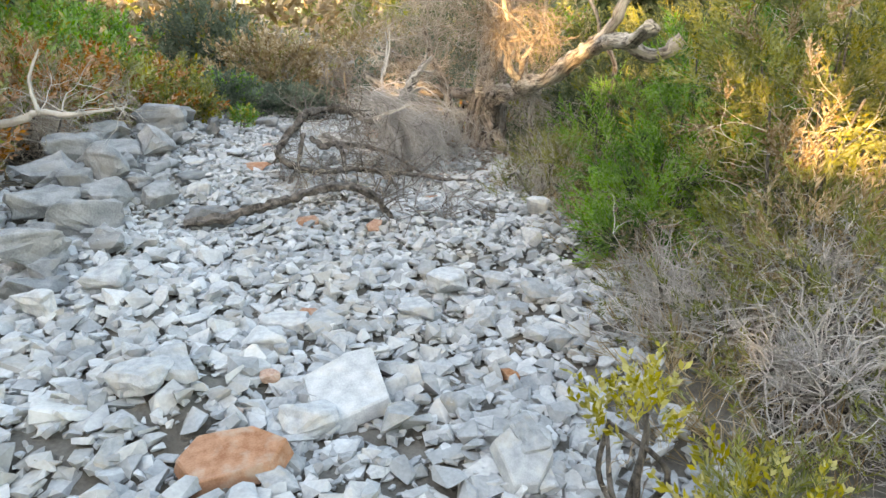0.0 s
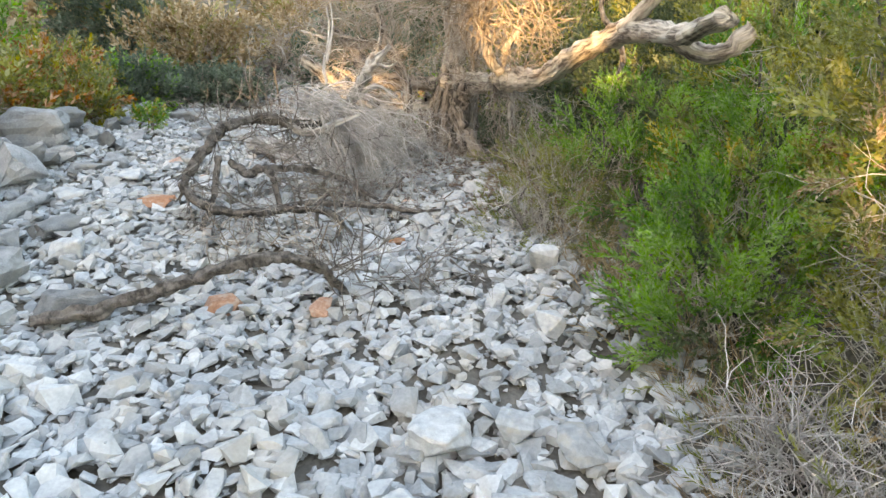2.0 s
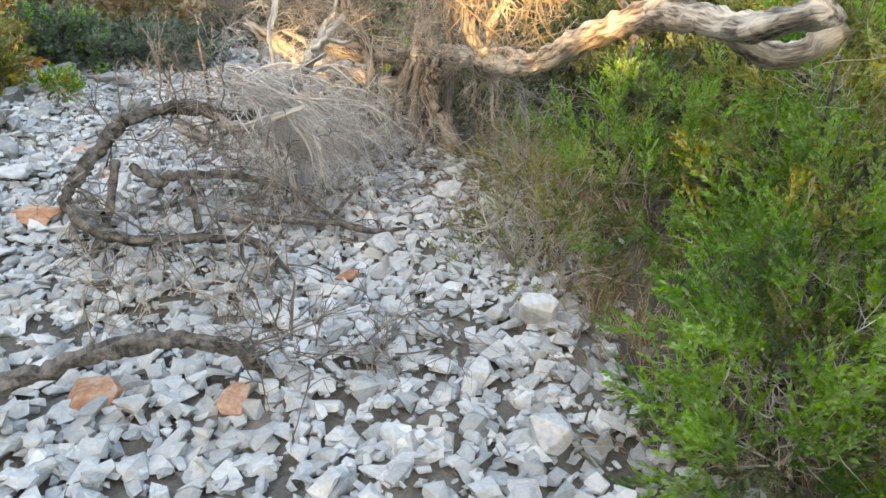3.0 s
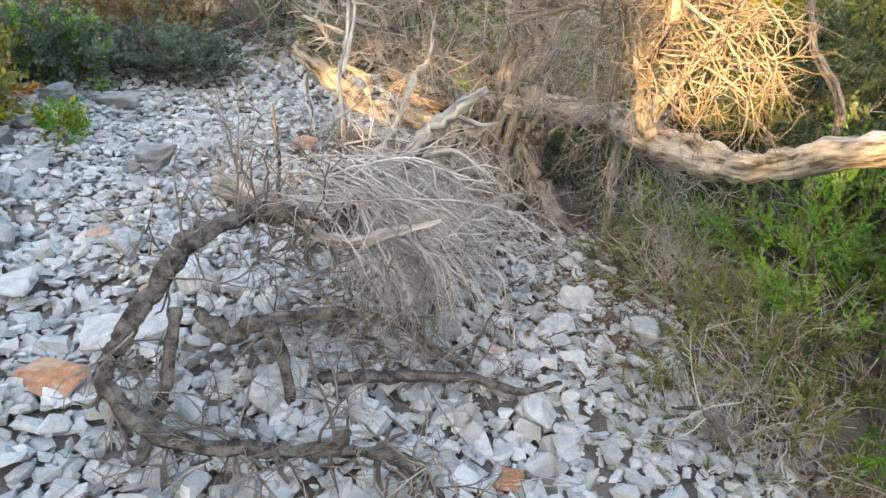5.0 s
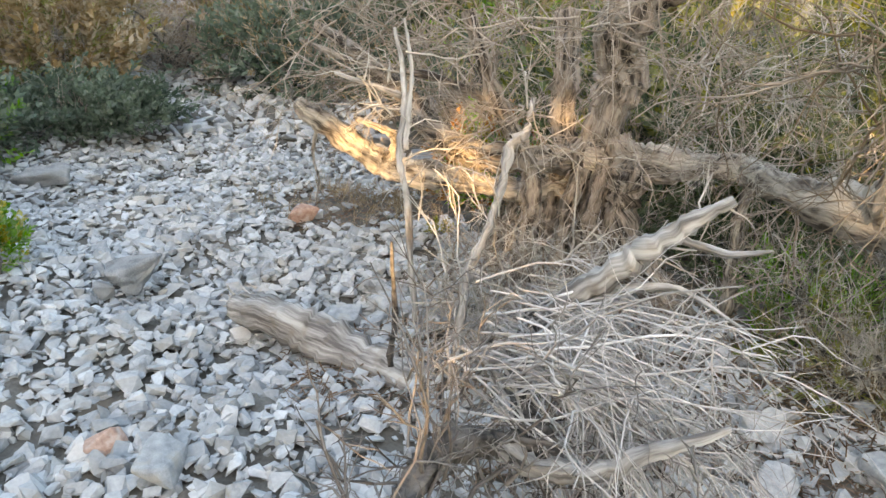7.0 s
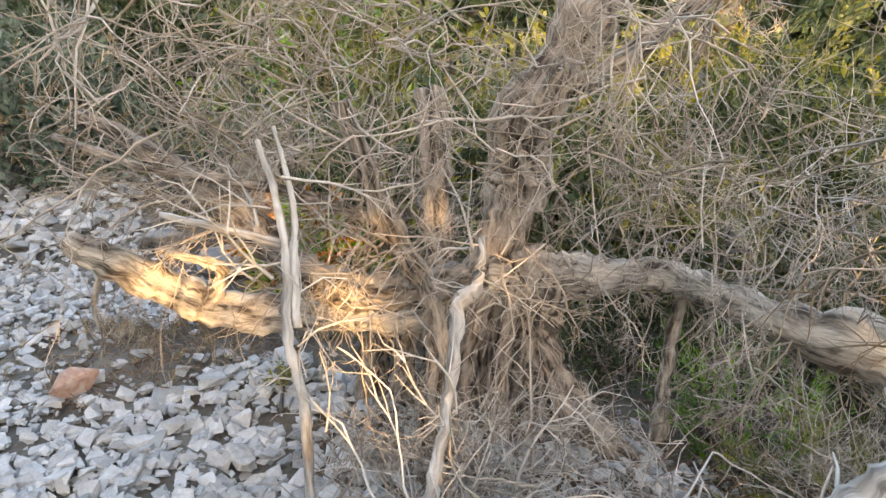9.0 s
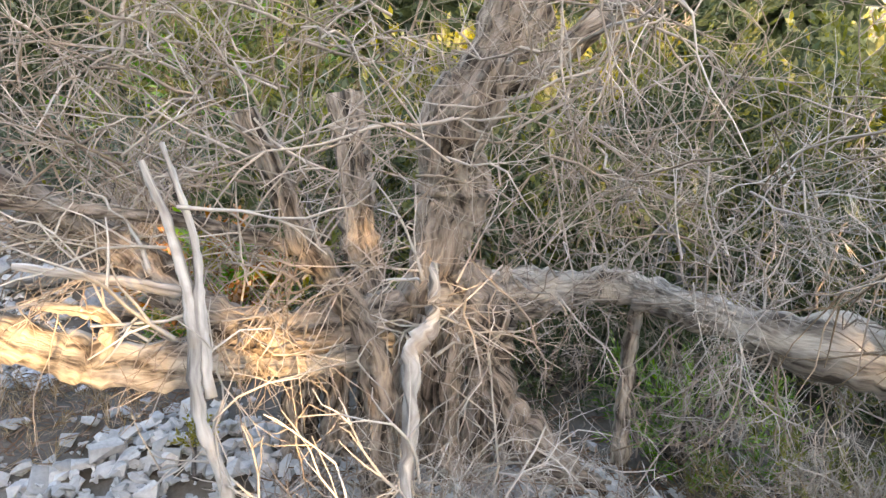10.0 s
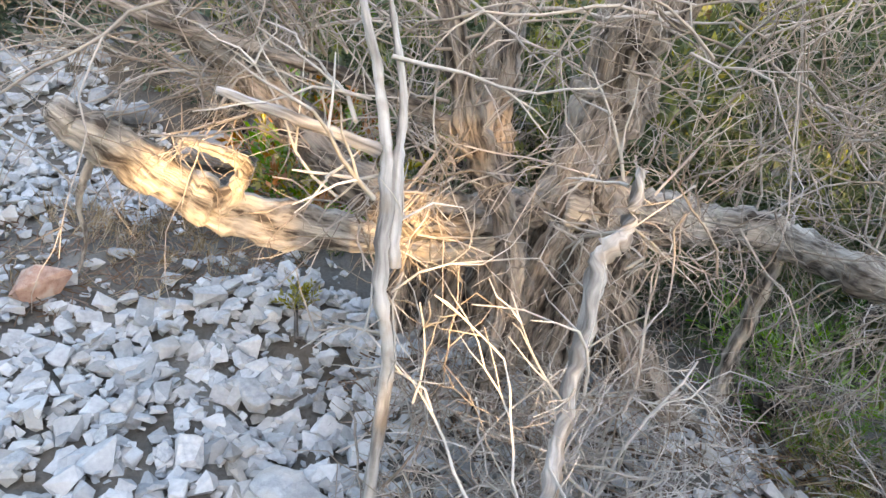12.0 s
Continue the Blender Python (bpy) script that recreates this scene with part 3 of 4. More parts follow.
bough("branch", LIMB, [(0.78, 6.88, 0.86), (0.66, 6.80, 1.0), (0.61, 6.77, 1.21), (0.48, 6.78, 1.5), (0.36, 6.7, 1.74)], [0.045, 0.04, 0.032, 0.02], seed=33, parent=main_limb)
bough("branch", LIMB, [(0.60, 6.75, 1.23), (0.63, 6.62, 1.42), (0.58, 6.5, 1.65), (0.6, 6.4, 1.9)], [0.028, 0.024, 0.015], seed=34, parent=main_limb)
bough("branch", BARK, [(1.42, 7.3, 1.75), (1.55, 7.12, 1.46), (1.58, 7.04, 1.26), (1.70, 6.88, 1.0), (1.64, 6.84, 0.6), (1.74, 6.8, 0.2), (1.72, 6.8, -0.2)], [0.016, 0.018, 0.02, 0.024, 0.028], "pale upright branch", seed=35)
STUBS = [((-0.17, 7.80, 1.10), (-0.21, 7.76, 0.97), (-0.27, 7.76, 0.92), (-0.34, 7.68, 0.72), (-0.42, 7.61, 0.58), (-0.52, 7.52, 0.45), (-0.60, 7.42, 0.05)),
         ((-0.66, 8.24, 1.32), (-0.64, 8.15, 1.15), (-0.66, 8.06, 1.0), (-0.70, 7.98, 0.85), (-0.68, 7.92, 0.6), (-0.64, 7.9, -0.05))]
bough("dead_branch", DEADWOOD, STUBS[0], [0.012, 0.018, 0.021, 0.019, 0.021, 0.023], "bare silver-grey stake-like branch", seed=36, rough=0.2)
bough("dead_branch", DEADWOOD, STUBS[1], [0.008, 0.012, 0.016, 0.016, 0.016, 0.018], "bare silver-grey forked branch", seed=37, rough=0.1)
bough("dead_branch", DEADWOOD, [(-0.66, 8.10, 1.06), (-0.76, 8.2, 1.08), (-0.92, 8.3, 1.12)], [0.014, 0.012, 0.006], seed=38)


def twigs(name, mat, starts, way, spread_way, length, radius, seed, parent, level=2, kids=(4, 4, 3), droop=0.2, wander=0.4, spread=0.7, label=""):
    gg = np.random.default_rng(seed)
    geo = Geo()
    for s in starts:
        d = np.array(way) + gg.normal(0, spread_way, 3)
        grow(geo, s, d, length * gg.uniform(0.6, 1.2), radius * gg.uniform(0.7, 1.2), level, droop, wander, kids, spread, gg)
    ob = part(name, geo, mat, None, label)
    ob["kind"] = "stuff"
    adopt(parent, ob)
    return ob


def along(line, n, seed, jitter=0.03, lo=0.0, hi=1.0):
    gg = np.random.default_rng(seed)
    p = curve_points(line, 12)
    i = (gg.uniform(lo, hi, n) * (len(p) - 1)).astype(int)
    return p[i] + gg.normal(0, jitter, (n, 3))


def inside(n, seed, lo, hi):
    gg = np.random.default_rng(seed)
    return gg.uniform(lo, hi, (n, 3))


# lit fan of bare twigs over the limb
twigs("twig_tangle", FAN_TWIG, along([(0.61, 6.77, 1.15), (0.48, 6.78, 1.5), (0.36, 6.7, 1.74)], 20, 1), (-0.25, -0.3, -0.1), 0.8, 0.48, 0.006, 41, tree, kids=(4, 5, 3), wander=0.4, spread=0.9, label="tangle of bare pale twigs")
twigs("twig_tangle", FAN_TWIG, along([(0.60, 6.75, 1.23), (0.63, 6.62, 1.42), (0.58, 6.5, 1.65)], 18, 2), (0.4, -0.3, -0.2), 0.8, 0.48, 0.006, 42, tree, kids=(4, 5, 3), wander=0.4, spread=0.9)
twigs("twig_tangle", FAN_TWIG, along([(0.95, 6.8, 1.2), (1.0, 6.7, 1.6)], 14, 3), (0.2, -0.2, -0.1), 0.7, 0.4, 0.006, 43, tree)
# brown twig curtain hanging from the limb and the crown
twigs("twig_tangle", TWIG, along(LIMB_LINE[4:7], 14, 4), (-0.1, -0.1, -0.5), 0.5, 0.42, 0.0045, 44, tree, kids=(4, 4, 3), droop=0.4)
twigs("twig_tangle", TWIG, along(LIMB_LINE[2:7], 22, 5), (-0.1, -0.1, 0.6), 0.6, 0.45, 0.0053, 45, tree, kids=(4, 4, 3), label="reddish-brown bare twigs")
twigs("twig_tangle", TWIG, inside(50, 6, (0.0, 7.5, 1.25), (0.9, 8.4, 2.0)), (-0.2, -0.2, -0.1), 0.8, 0.45, 0.0053, 46, tree, kids=(4, 4, 3))
twigs("twig_tangle", TWIG, along([(-0.45, 8.92, 0.84), (-0.2, 8.46, 0.62), (-0.13, 8.40, 1.0), (-0.22, 8.52, 1.35)], 44, 7), (-0.5, 0.0, 0.35), 0.6, 0.5, 0.0053, 47, tree, kids=(4, 4, 3))
twigs("twig_tangle", TWIG, along([(-0.85, 9.5, 1.12), (-0.45, 8.92, 0.84), (-0.1, 8.7, 1.5), (0.3, 8.5, 1.6)], 50, 8), (-0.5, 0.1, 0.3), 0.6, 0.6, 0.0053, 48, tree, kids=(4, 4, 3))
twigs("twig_tangle", TWIG, inside(46, 9, (-1.0, 8.3, 1.2), (0.4, 9.6, 2.0)), (-0.5, -0.2, -0.1), 0.7, 0.55, 0.0060, 49, tree, kids=(4, 4, 3))
# pale brittle twigs round the foot of the tree
twigs("twig_tangle", TWIG, inside(64, 10, (-0.6, 7.7, -0.15), (0.2, 8.3, 0.2)), (-0.1, -0.2, 0.7), 0.5, 0.38, 0.0045, 50, tree, kids=(3, 3, 3), droop=0.0)
twigs("twig_tangle", PALE_TWIG, inside(34, 11, (-0.6, 7.4, 0.0), (0.15, 7.9, 0.4)), (0.0, -0.2, 0.3), 0.7, 0.40, 0.006, 51, tree, kids=(3, 3, 3))
twigs("twig_tangle", TWIG, inside(26, 12, (0.55, 7.4, -0.15), (1.05, 7.9, 0.1)), (0.0, -0.1, 0.6), 0.6, 0.36, 0.0037, 52, tree, kids=(3, 3, 3))

twigs("twig_tangle", TWIG, inside(24, 13, (0.15, 7.1, 1.05), (0.75, 7.6, 1.5)), (0.1, 0.0, -0.1), 0.9, 0.36, 0.0032, 53, tree, kids=(5, 4, 3), wander=0.5, label="dense fine reddish twigs")
twigs("twig_tangle", TWIG, inside(18, 15, (-0.5, 7.6, -0.1), (0.12, 8.1, 0.3)), (0.0, 0.0, 0.8), 0.5, 0.36, 0.0041, 55, tree, kids=(4, 4, 3), droop=0.0)
twigs("twig_tangle", PALE_TWIG, along(STUBS[0], 12, 16), (0.1, 0.0, 0.2), 0.8, 0.3, 0.005, 56, tree, level=1, kids=(4, 4, 3))
twigs("twig_tangle", PALE_TWIG, along(STUBS[1], 12, 17), (-0.2, 0.1, 0.4), 0.8, 0.3, 0.005, 57, tree, level=1, kids=(4, 4, 3))
twigs("twig_tangle", PALE_TWIG, inside(50, 60, (-0.55, 7.45, -0.12), (0.15, 8.0, 0.35)), (0.05, -0.2, 0.35), 0.8, 0.34, 0.0042, 58, tree, kids=(4, 4, 3), wander=0.6, label="brittle grey-brown twigs round the foot of the tree")
twigs("twig_tangle", PALE_TWIG, inside(46, 61, (0.72, 6.95, 0.0), (1.5, 7.6, 0.62)), (0.0, -0.1, -0.1), 0.8, 0.32, 0.0032, 59, tree, kids=(4, 4, 3), wander=0.6)
twigs("twig_tangle", TWIG, inside(44, 63, (-0.3, 7.6, 0.8), (0.8, 8.1, 1.5)), (-0.1, -0.3, 0.1), 0.9, 0.34, 0.0038, 62, tree, kids=(4, 4, 3), wander=0.5)
twigs("twig_tangle", PALE_TWIG, inside(40, 64, (0.35, 7.0, 0.9), (0.95, 7.45, 1.5)), (0.1, -0.1, -0.2), 0.9, 0.32, 0.0029, 63, tree, kids=(5, 4, 3), wander=0.5)
twigs("twig_tangle", GREY_TWIG, inside(46, 65, (-0.5, 7.3, -0.1), (0.45, 7.75, 0.25)), (0.05, -0.1, 0.7), 0.6, 0.36, 0.0042, 64, tree, kids=(4, 4, 3), wander=0.5)
bough("dead_branch", DEADWOOD, [(-0.62, 8.22, 1.36), (-0.61, 8.12, 1.16), (-0.645, 8.05, 1.0), (-0.675, 7.97, 0.86)], [0.006, 0.009, 0.012, 0.012], seed=39)
bough("branch", LIMB, [(-0.93, 9.0, 0.68), (-0.96, 9.10, 0.45), (-0.93, 9.16, 0.28), (-0.95, 9.19, 0.12)], [0.012, 0.009, 0.008, 0.005], "thin hanging golden branch", seed=40, parent=low_limb)
bough("branch", BARK, [(-0.95, 9.45, 1.05), (-0.7, 9.05, 1.0), (-0.35, 8.7, 0.98), (-0.1, 8.45, 0.9)], [0.012, 0.018, 0.02, 0.024], seed=43)

# ---- dead brush and fallen branches on the rubble ----
brush = thing("dead_bush", (-0.75, 6.6, float(height(-0.75, 6.6))), "dead uprooted bush with arched dark stems and pale brittle twigs", "bush")
C_TOP = [(-0.70, 6.42, 0.60), (-0.90, 6.42, 0.68), (-1.04, 6.34, 0.70), (-1.16, 6.18, 0.70), (-1.25, 6.0, 0.63), (-1.35, 5.84, 0.52), (-1.38, 5.72, 0.40), (-1.22, 5.6, 0.32), (-0.98, 5.54, 0.30), (-0.73, 5.50, 0.32), (-0.48, 5.46, 0.30), (-0.35, 5.42, 0.16)]
bough("stem", DARKWOOD, C_TOP, [0.022, 0.030, 0.027, 0.029, 0.024, 0.025, 0.02, 0.016, 0.009], "arched dark stem", brush, rough=0.24, seed=61)
bough("stem", DARKWOOD, [(-1.16, 6.0, 0.50), (-1.06, 5.96, 0.42), (-0.95, 6.0, 0.44), (-0.88, 5.95, 0.36), (-0.84, 5.85, 0.12)], [0.02, 0.022, 0.02, 0.014], "", brush, seed=62)
bough("stem", DARKWOOD, [(-0.95, 6.05, 0.42), (-0.7, 6.15, 0.38), (-0.45, 6.2, 0.28), (-0.2, 6.1, 0.15)], [0.024, 0.018, 0.01], "", brush, seed=63)
bough("stem", DARKWOOD, [(-1.22, 5.95, 0.55), (-1.25, 5.8, 0.3), (-1.32, 5.65, 0.12)], [0.02, 0.02, 0.018], "", brush, seed=64)
bough("stem", DARKWOOD, [(-0.70, 6.42, 0.60), (-0.62, 6.75, 0.55), (-0.50, 6.95, 0.60), (-0.42, 6.97, 0.62)], [0.04, 0.035, 0.03], "", brush, seed=65)
bough("stem", DEADWOOD, [(-0.46, 6.95, 0.60), (-0.37, 6.86, 0.77), (-0.27, 6.77, 0.92), (-0.19, 6.71, 1.02), (-0.08, 6.65, 1.13)], [0.034, 0.04, 0.036, 0.028, 0.016], "silver-grey broken fork", brush, rough=0.18, seed=66)
bough("stem", DEADWOOD, [(-0.40, 6.90, 0.70), (-0.28, 6.78, 0.80), (-0.17, 6.68, 0.84), (-0.02, 6.52, 0.76)], [0.018, 0.013, 0.004], "", brush, rough=0.22, seed=67)
bough("stem", DEADWOOD, [(-0.20, 6.71, 1.0), (-0.10, 6.60, 0.99), (-0.03, 6.52, 1.03)], [0.012, 0.01, 0.005], "", brush, seed=68)
bough("stem", DEADWOOD, [(-0.85, 6.45, 0.66), (-0.74, 6.37, 0.60), (-0.61, 6.31, 0.60), (-0.47, 6.28, 0.66), (-0.30, 6.24, 0.73)], [0.022, 0.028, 0.024, 0.008], "", brush, seed=69)
bough("stem", DARKWOOD, [(-0.97, 6.98, 0.50), (-0.96, 6.95, 0.72), (-0.97, 6.93, 0.97)], [0.009, 0.008, 0.004], "", brush, seed=70)
twigs("twig_tangle", GREY_TWIG, along([(-0.80, 6.5, 0.76), (-0.66, 6.75, 0.76), (-0.5, 7.1, 0.66)], 80, 20, 0.06), (0.8, -0.28, -0.12), 0.30, 0.66, 0.0052, 71, brush, kids=(4, 4, 3), droop=1.1, wander=0.38, spread=0.62, label="fan of pale brittle twigs")
twigs("twig_tangle", TWIG, along([(-0.9, 6.6, 0.6), (-0.75, 6.7, 0.6)], 4, 21, 0.06), (0.1, 0.1, 0.6), 0.6, 0.34, 0.006, 72, brush, kids=(3, 4, 3), wander=0.4)
twigs("twig_tangle", DARK_TWIG, along(C_TOP[5:], 36, 22, 0.03), (0.1, -0.2, -0.3), 0.7, 0.30, 0.005, 73, brush, kids=(4, 4, 3))
twigs("stub_tuft", DARKWOOD, along(C_TOP, 16, 28, 0.01), (0.1, -0.1, 0.1), 0.8, 0.14, 0.011, 77, brush, level=1, kids=(2, 2, 2))
twigs("twig_tangle", DARK_TWIG, along(C_TOP[:6], 18, 23, 0.03), (0.2, 0.1, 0.2), 0.7, 0.32, 0.005, 74, brush, kids=(4, 4, 3))
twigs("twig_tangle", DARK_TWIG, along([(-0.95, 6.05, 0.42), (-0.45, 6.2, 0.28), (-0.2, 6.1, 0.15)], 24, 24, 0.05), (0.2, -0.3, -0.2), 0.6, 0.32, 0.005, 75, brush, kids=(3, 3, 3))

twigs("twig_tangle", PALE_TWIG, along([(-0.27, 6.77, 0.92), (-0.08, 6.65, 1.13)], 7, 27, 0.005), (0.6, -0.4, 0.0), 0.5, 0.16, 0.005, 76, brush, level=0)
twigs("twig_tangle", DARK_TWIG, inside(26, 29, (-1.1, 6.05, 0.3), (-0.35, 6.6, 0.66)), (0.2, -0.1, 0.1), 0.8, 0.24, 0.0055, 78, brush, kids=(4, 4, 3), wander=0.6, label="nest of dark tangled twigs")
twigs("twig_tangle", TWIG, inside(34, 30, (-1.2, 5.0, 0.18), (-0.4, 5.6, 0.3)), (0.2, -0.1, 0.1), 0.8, 0.26, 0.004, 79, brush, kids=(4, 4, 3), wander=0.6)

stick = thing("fallen_branch", (-0.35, 6.0, float(height(-0.35, 6.0))), "dark knotted branch lying on the rubble under the dead bush", "branch")
bough("stem", DARKWOOD, [(-0.75, 5.98, 0.20), (-0.5, 6.02, 0.17), (-0.2, 6.06, 0.13), (0.05, 6.0, 0.10), (0.22, 6.08, 0.07)], [0.018, 0.02, 0.015, 0.008], "", stick, seed=85, rough=0.2)
bough("stem", DARKWOOD, [(-0.2, 6.06, 0.13), (-0.12, 6.22, 0.18), (-0.02, 6.36, 0.24)], [0.013, 0.01, 0.005], "", stick, seed=86)
twigs("twig_tangle", DARK_TWIG, along([(-0.5, 6.02, 0.17), (0.2, 6.08, 0.1)], 10, 87, 0.02), (0.3, 0.1, 0.2), 0.7, 0.22, 0.004, 88, stick, level=1, kids=(3, 3, 3))

fallen = thing("fallen_branch", (-0.9, 4.5, float(height(-0.9, 4.5))), "grey curved fallen branch lying on the rubble", "branch")
bough("stem", DARKWOOD, [(-1.75, 4.42, 0.20), (-1.5, 4.43, 0.23), (-1.2, 4.45, 0.30), (-0.92, 4.48, 0.38), (-0.68, 4.52, 0.42), (-0.5, 4.58, 0.36), (-0.38, 4.66, 0.20), (-0.33, 4.7, 0.06)], [0.026, 0.032, 0.028, 0.025, 0.019, 0.012], "", fallen, seed=81, rough=0.2)
twigs("twig_tangle", DARK_TWIG, along([(-0.45, 4.64, 0.25), (-0.1, 4.8, 0.15), (0.2, 4.85, 0.1)], 30, 25, 0.05), (0.5, 0.0, 0.15), 0.5, 0.3, 0.005, 82, fallen, kids=(3, 4, 3), label="tangle of fine dark twigs")

log = thing("log", (-1.1, 7.75, float(height(-1.1, 7.75))), "weathered silver-grey log with cracked wood and a broken end", "log")
bough("wood", DEADWOOD, [(-1.46, 8.07, 0.12), (-1.3, 7.92, 0.13), (-1.1, 7.74, 0.09), (-0.90, 7.56, 0.05), (-0.74, 7.40, 0.0)], [0.06, 0.088, 0.095, 0.09, 0.08], "", log, seed=83, rough=0.12, sides=16)
twigs("splinter_tuft", PALE_TWIG, inside(10, 26, (-1.5, 8.0, 0.1), (-1.35, 8.12, 0.2)), (-0.6, 0.5, 0.2), 0.2, 0.08, 0.008, 84, log, level=0)

# ---- leaves ----
def spray_shape(g, leaves=20, reach=0.5, leaf=0.22, width=0.05):
    """A feathery shoot about one metre long: narrow leaves set round a bent stem."""
    v, f = [], []
    bend = g.normal(0, 0.12, 2)
    for i in range(leaves):
        t = (i + g.random()) / leaves
        base = np.array([bend[0] * t * t, bend[1] * t * t, t])
        a = g.uniform(0, 2 * math.pi)
        d = unit(np.array([math.cos(a) * reach, math.sin(a) * reach, 0.9 + 0.5 * g.random()]))
        s = unit(np.cross(d, g.normal(0, 1, 3)))
        ln = leaf * g.uniform(0.7, 1.3) * (1.1 - 0.4 * t)
        k = len(v)
        v += [base, base + d * ln * 0.5 + s * width, base + d * ln, base + d * ln * 0.5 - s * width]
        f.append((k, k + 1, k + 2, k + 3))
    return np.array(v), np.array(f)


gs = np.random.default_rng(5)
FEATHER = [spray_shape(gs, 24, 0.75, 0.30, 0.022) for _ in range(8)]
LEAFY = [spray_shape(gs, 14, 1.0, 0.36, 0.07) for _ in range(8)]
COARSE = [spray_shape(gs, 7, 1.0, 0.7, 0.16) for _ in range(8)]
GRASSY = [spray_shape(gs, 12, 0.35, 0.8, 0.012) for _ in range(6)]


def plume_shape(g, shoots=12):
    """A bough of feathery shoots, about one metre long, bending at its tip."""
    v, f, k = [], [], 0
    bend = g.normal(0, 0.2, 2)
    for i in range(shoots):
        t = 0.12 + 0.8 * i / shoots
        sv, sf = spray_shape(g, 17, 0.5, 0.26, 0.05)
        a = g.uniform(0, 2 * math.pi)
        way = np.array([[math.cos(a) * 0.75 + bend[0], math.sin(a) * 0.75 + bend[1], 1.0]])
        m = toward(way, g)[0]
        v.append(sv @ m.T * (0.46 - 0.24 * t) + np.array([bend[0] * t * t, bend[1] * t * t, t]))
        f.append(sf + k)
        k += len(sv)
    return np.concatenate(v), np.concatenate(f)


def toward(ways, g):
    """Turns that bring z on to the given ways."""
    z = ways / (np.linalg.norm(ways, axis=1, keepdims=True) + 1e-9)
    x = np.cross(z, g.normal(0, 1, z.shape))
    x /= np.linalg.norm(x, axis=1, keepdims=True) + 1e-9
    return np.stack([x, np.cross(z, x), z], -1)


PLUME = [plume_shape(gs) for _ in range(8)]


def crown(geo, shapes, blobs, n, size, g, up=0.5, floor=None, clumps=0.0):
    """Shoots over and within rounded clumps (x, y, z, rx, ry, rz)."""
    w = np.array([b[3] * b[4] + b[4] * b[5] + b[3] * b[5] for b in blobs])
    pick = g.choice(len(blobs), n, p=w / w.sum())
    b = np.array(blobs)[pick]
    d = g.normal(0, 1, (n, 3))
    d /= np.linalg.norm(d, axis=1, keepdims=True)
    r = 1 - 0.55 * g.random(n) ** 1.7
    lump = 1 + 0.22 * np.sin(d[:, 0] * 5 + b[:, 0] * 9) * np.sin(d[:, 1] * 6 + b[:, 1] * 7) + 0.15 * np.sin(d[:, 2] * 9 + b[:, 2] * 5)
    p = b[:, :3] + d * b[:, 3:] * (r * lump)[:, None]
    if clumps:
        k = 2 * math.pi / clumps
        w = np.sin(p[:, 0] * k + 1.3 * np.sin(p[:, 2] * k * 0.7)) + np.sin(p[:, 1] * k * 0.9 + 1.1 * np.sin(p[:, 0] * k * 0.6)) + np.sin(p[:, 2] * k * 1.1 + p[:, 1] * k * 0.5)
        keep = w > -0.05 + g.normal(0, 0.22, len(p))
        p, d = p[keep], d[keep]
    if floor is not None:
        keep = p[:, 2] > height(p[:, 0], p[:, 1]) + floor
        p, d = p[keep], d[keep]
    ways = d * 0.8 + np.array([0, 0, up]) + g.normal(0, 0.35, p.shape)
    spread_shapes(geo, shapes, p, size * g.uniform(0.6, 1.35, len(p)), toward(ways, g), g)


def shrub(name, x, y, blobs, mat, n, size, label, shapes=None, stems=7, twig_mat=None, seed=0, up=0.6, tall=0.6, twig_n=10, second=None, category="shrub", group=""):
    """A bush: woody stems from one foot, twigs, and a crown of shoots. blobs are set from its foot."""
    gg = np.random.default_rng(seed)
    z0 = float(height(x, y))
    th = thing(name, (x, y, z0), label, category, group)
    tw = Geo()
    for _ in range(stems):
        wd = Geo()
        b = blobs[gg.integers(len(blobs))]
        top = np.array([x + b[0], y + b[1], z0 + b[2]]) + gg.normal(0, 0.3, 3) * np.array(b[3:])
        foot = np.array([x, y, z0 - 0.03]) + np.append(gg.normal(0, 0.06, 2), 0)
        mid = (foot + top) / 2 + gg.normal(0, 0.08, 3)
        line = curve_points([foot, mid, top], 5)
        sweep(wd, line, np.linspace(0.016, 0.006, len(line)), 6, 0.1, int(gg.integers(99)))
        for _ in range(twig_n):
            i = gg.integers(3, len(line))
            grow(tw, line[i], gg.normal(0, 0.7, 3) + np.array([0, 0, 0.4]), tall * gg.uniform(0.25, 0.6), 0.0034, 1, 0.15, 0.45, (4, 3), 0.7, gg)
        adopt(th, part("stem", wd, DARKWOOD))
    t = part("twig_tangle", tw, twig_mat or TWIG)
    t["kind"] = "stuff"
    adopt(th, t)
    world_blobs = [(x + b[0], y + b[1], z0 + b[2], *b[3:]) for b in blobs]
    for m, count, sh in [(mat, n, shapes or FEATHER)] + (second or []):
        if count:
            geo = Geo()
            if name == "bush":
                crown(geo, PLUME, world_blobs, count // 5, size * 1.75, gg, up, 0.0, 0.36)
            else:
                crown(geo, sh, world_blobs, int(count * 0.8), size * 1.06, gg, up, 0.0)
            leaf = part("foliage", geo, m)
            leaf["kind"] = "stuff"
            adopt(th, leaf)
    return th


# green feathery bushes along the right edge of the bed
FEATHERY = "bright green feathery heath bush beside the rubble"
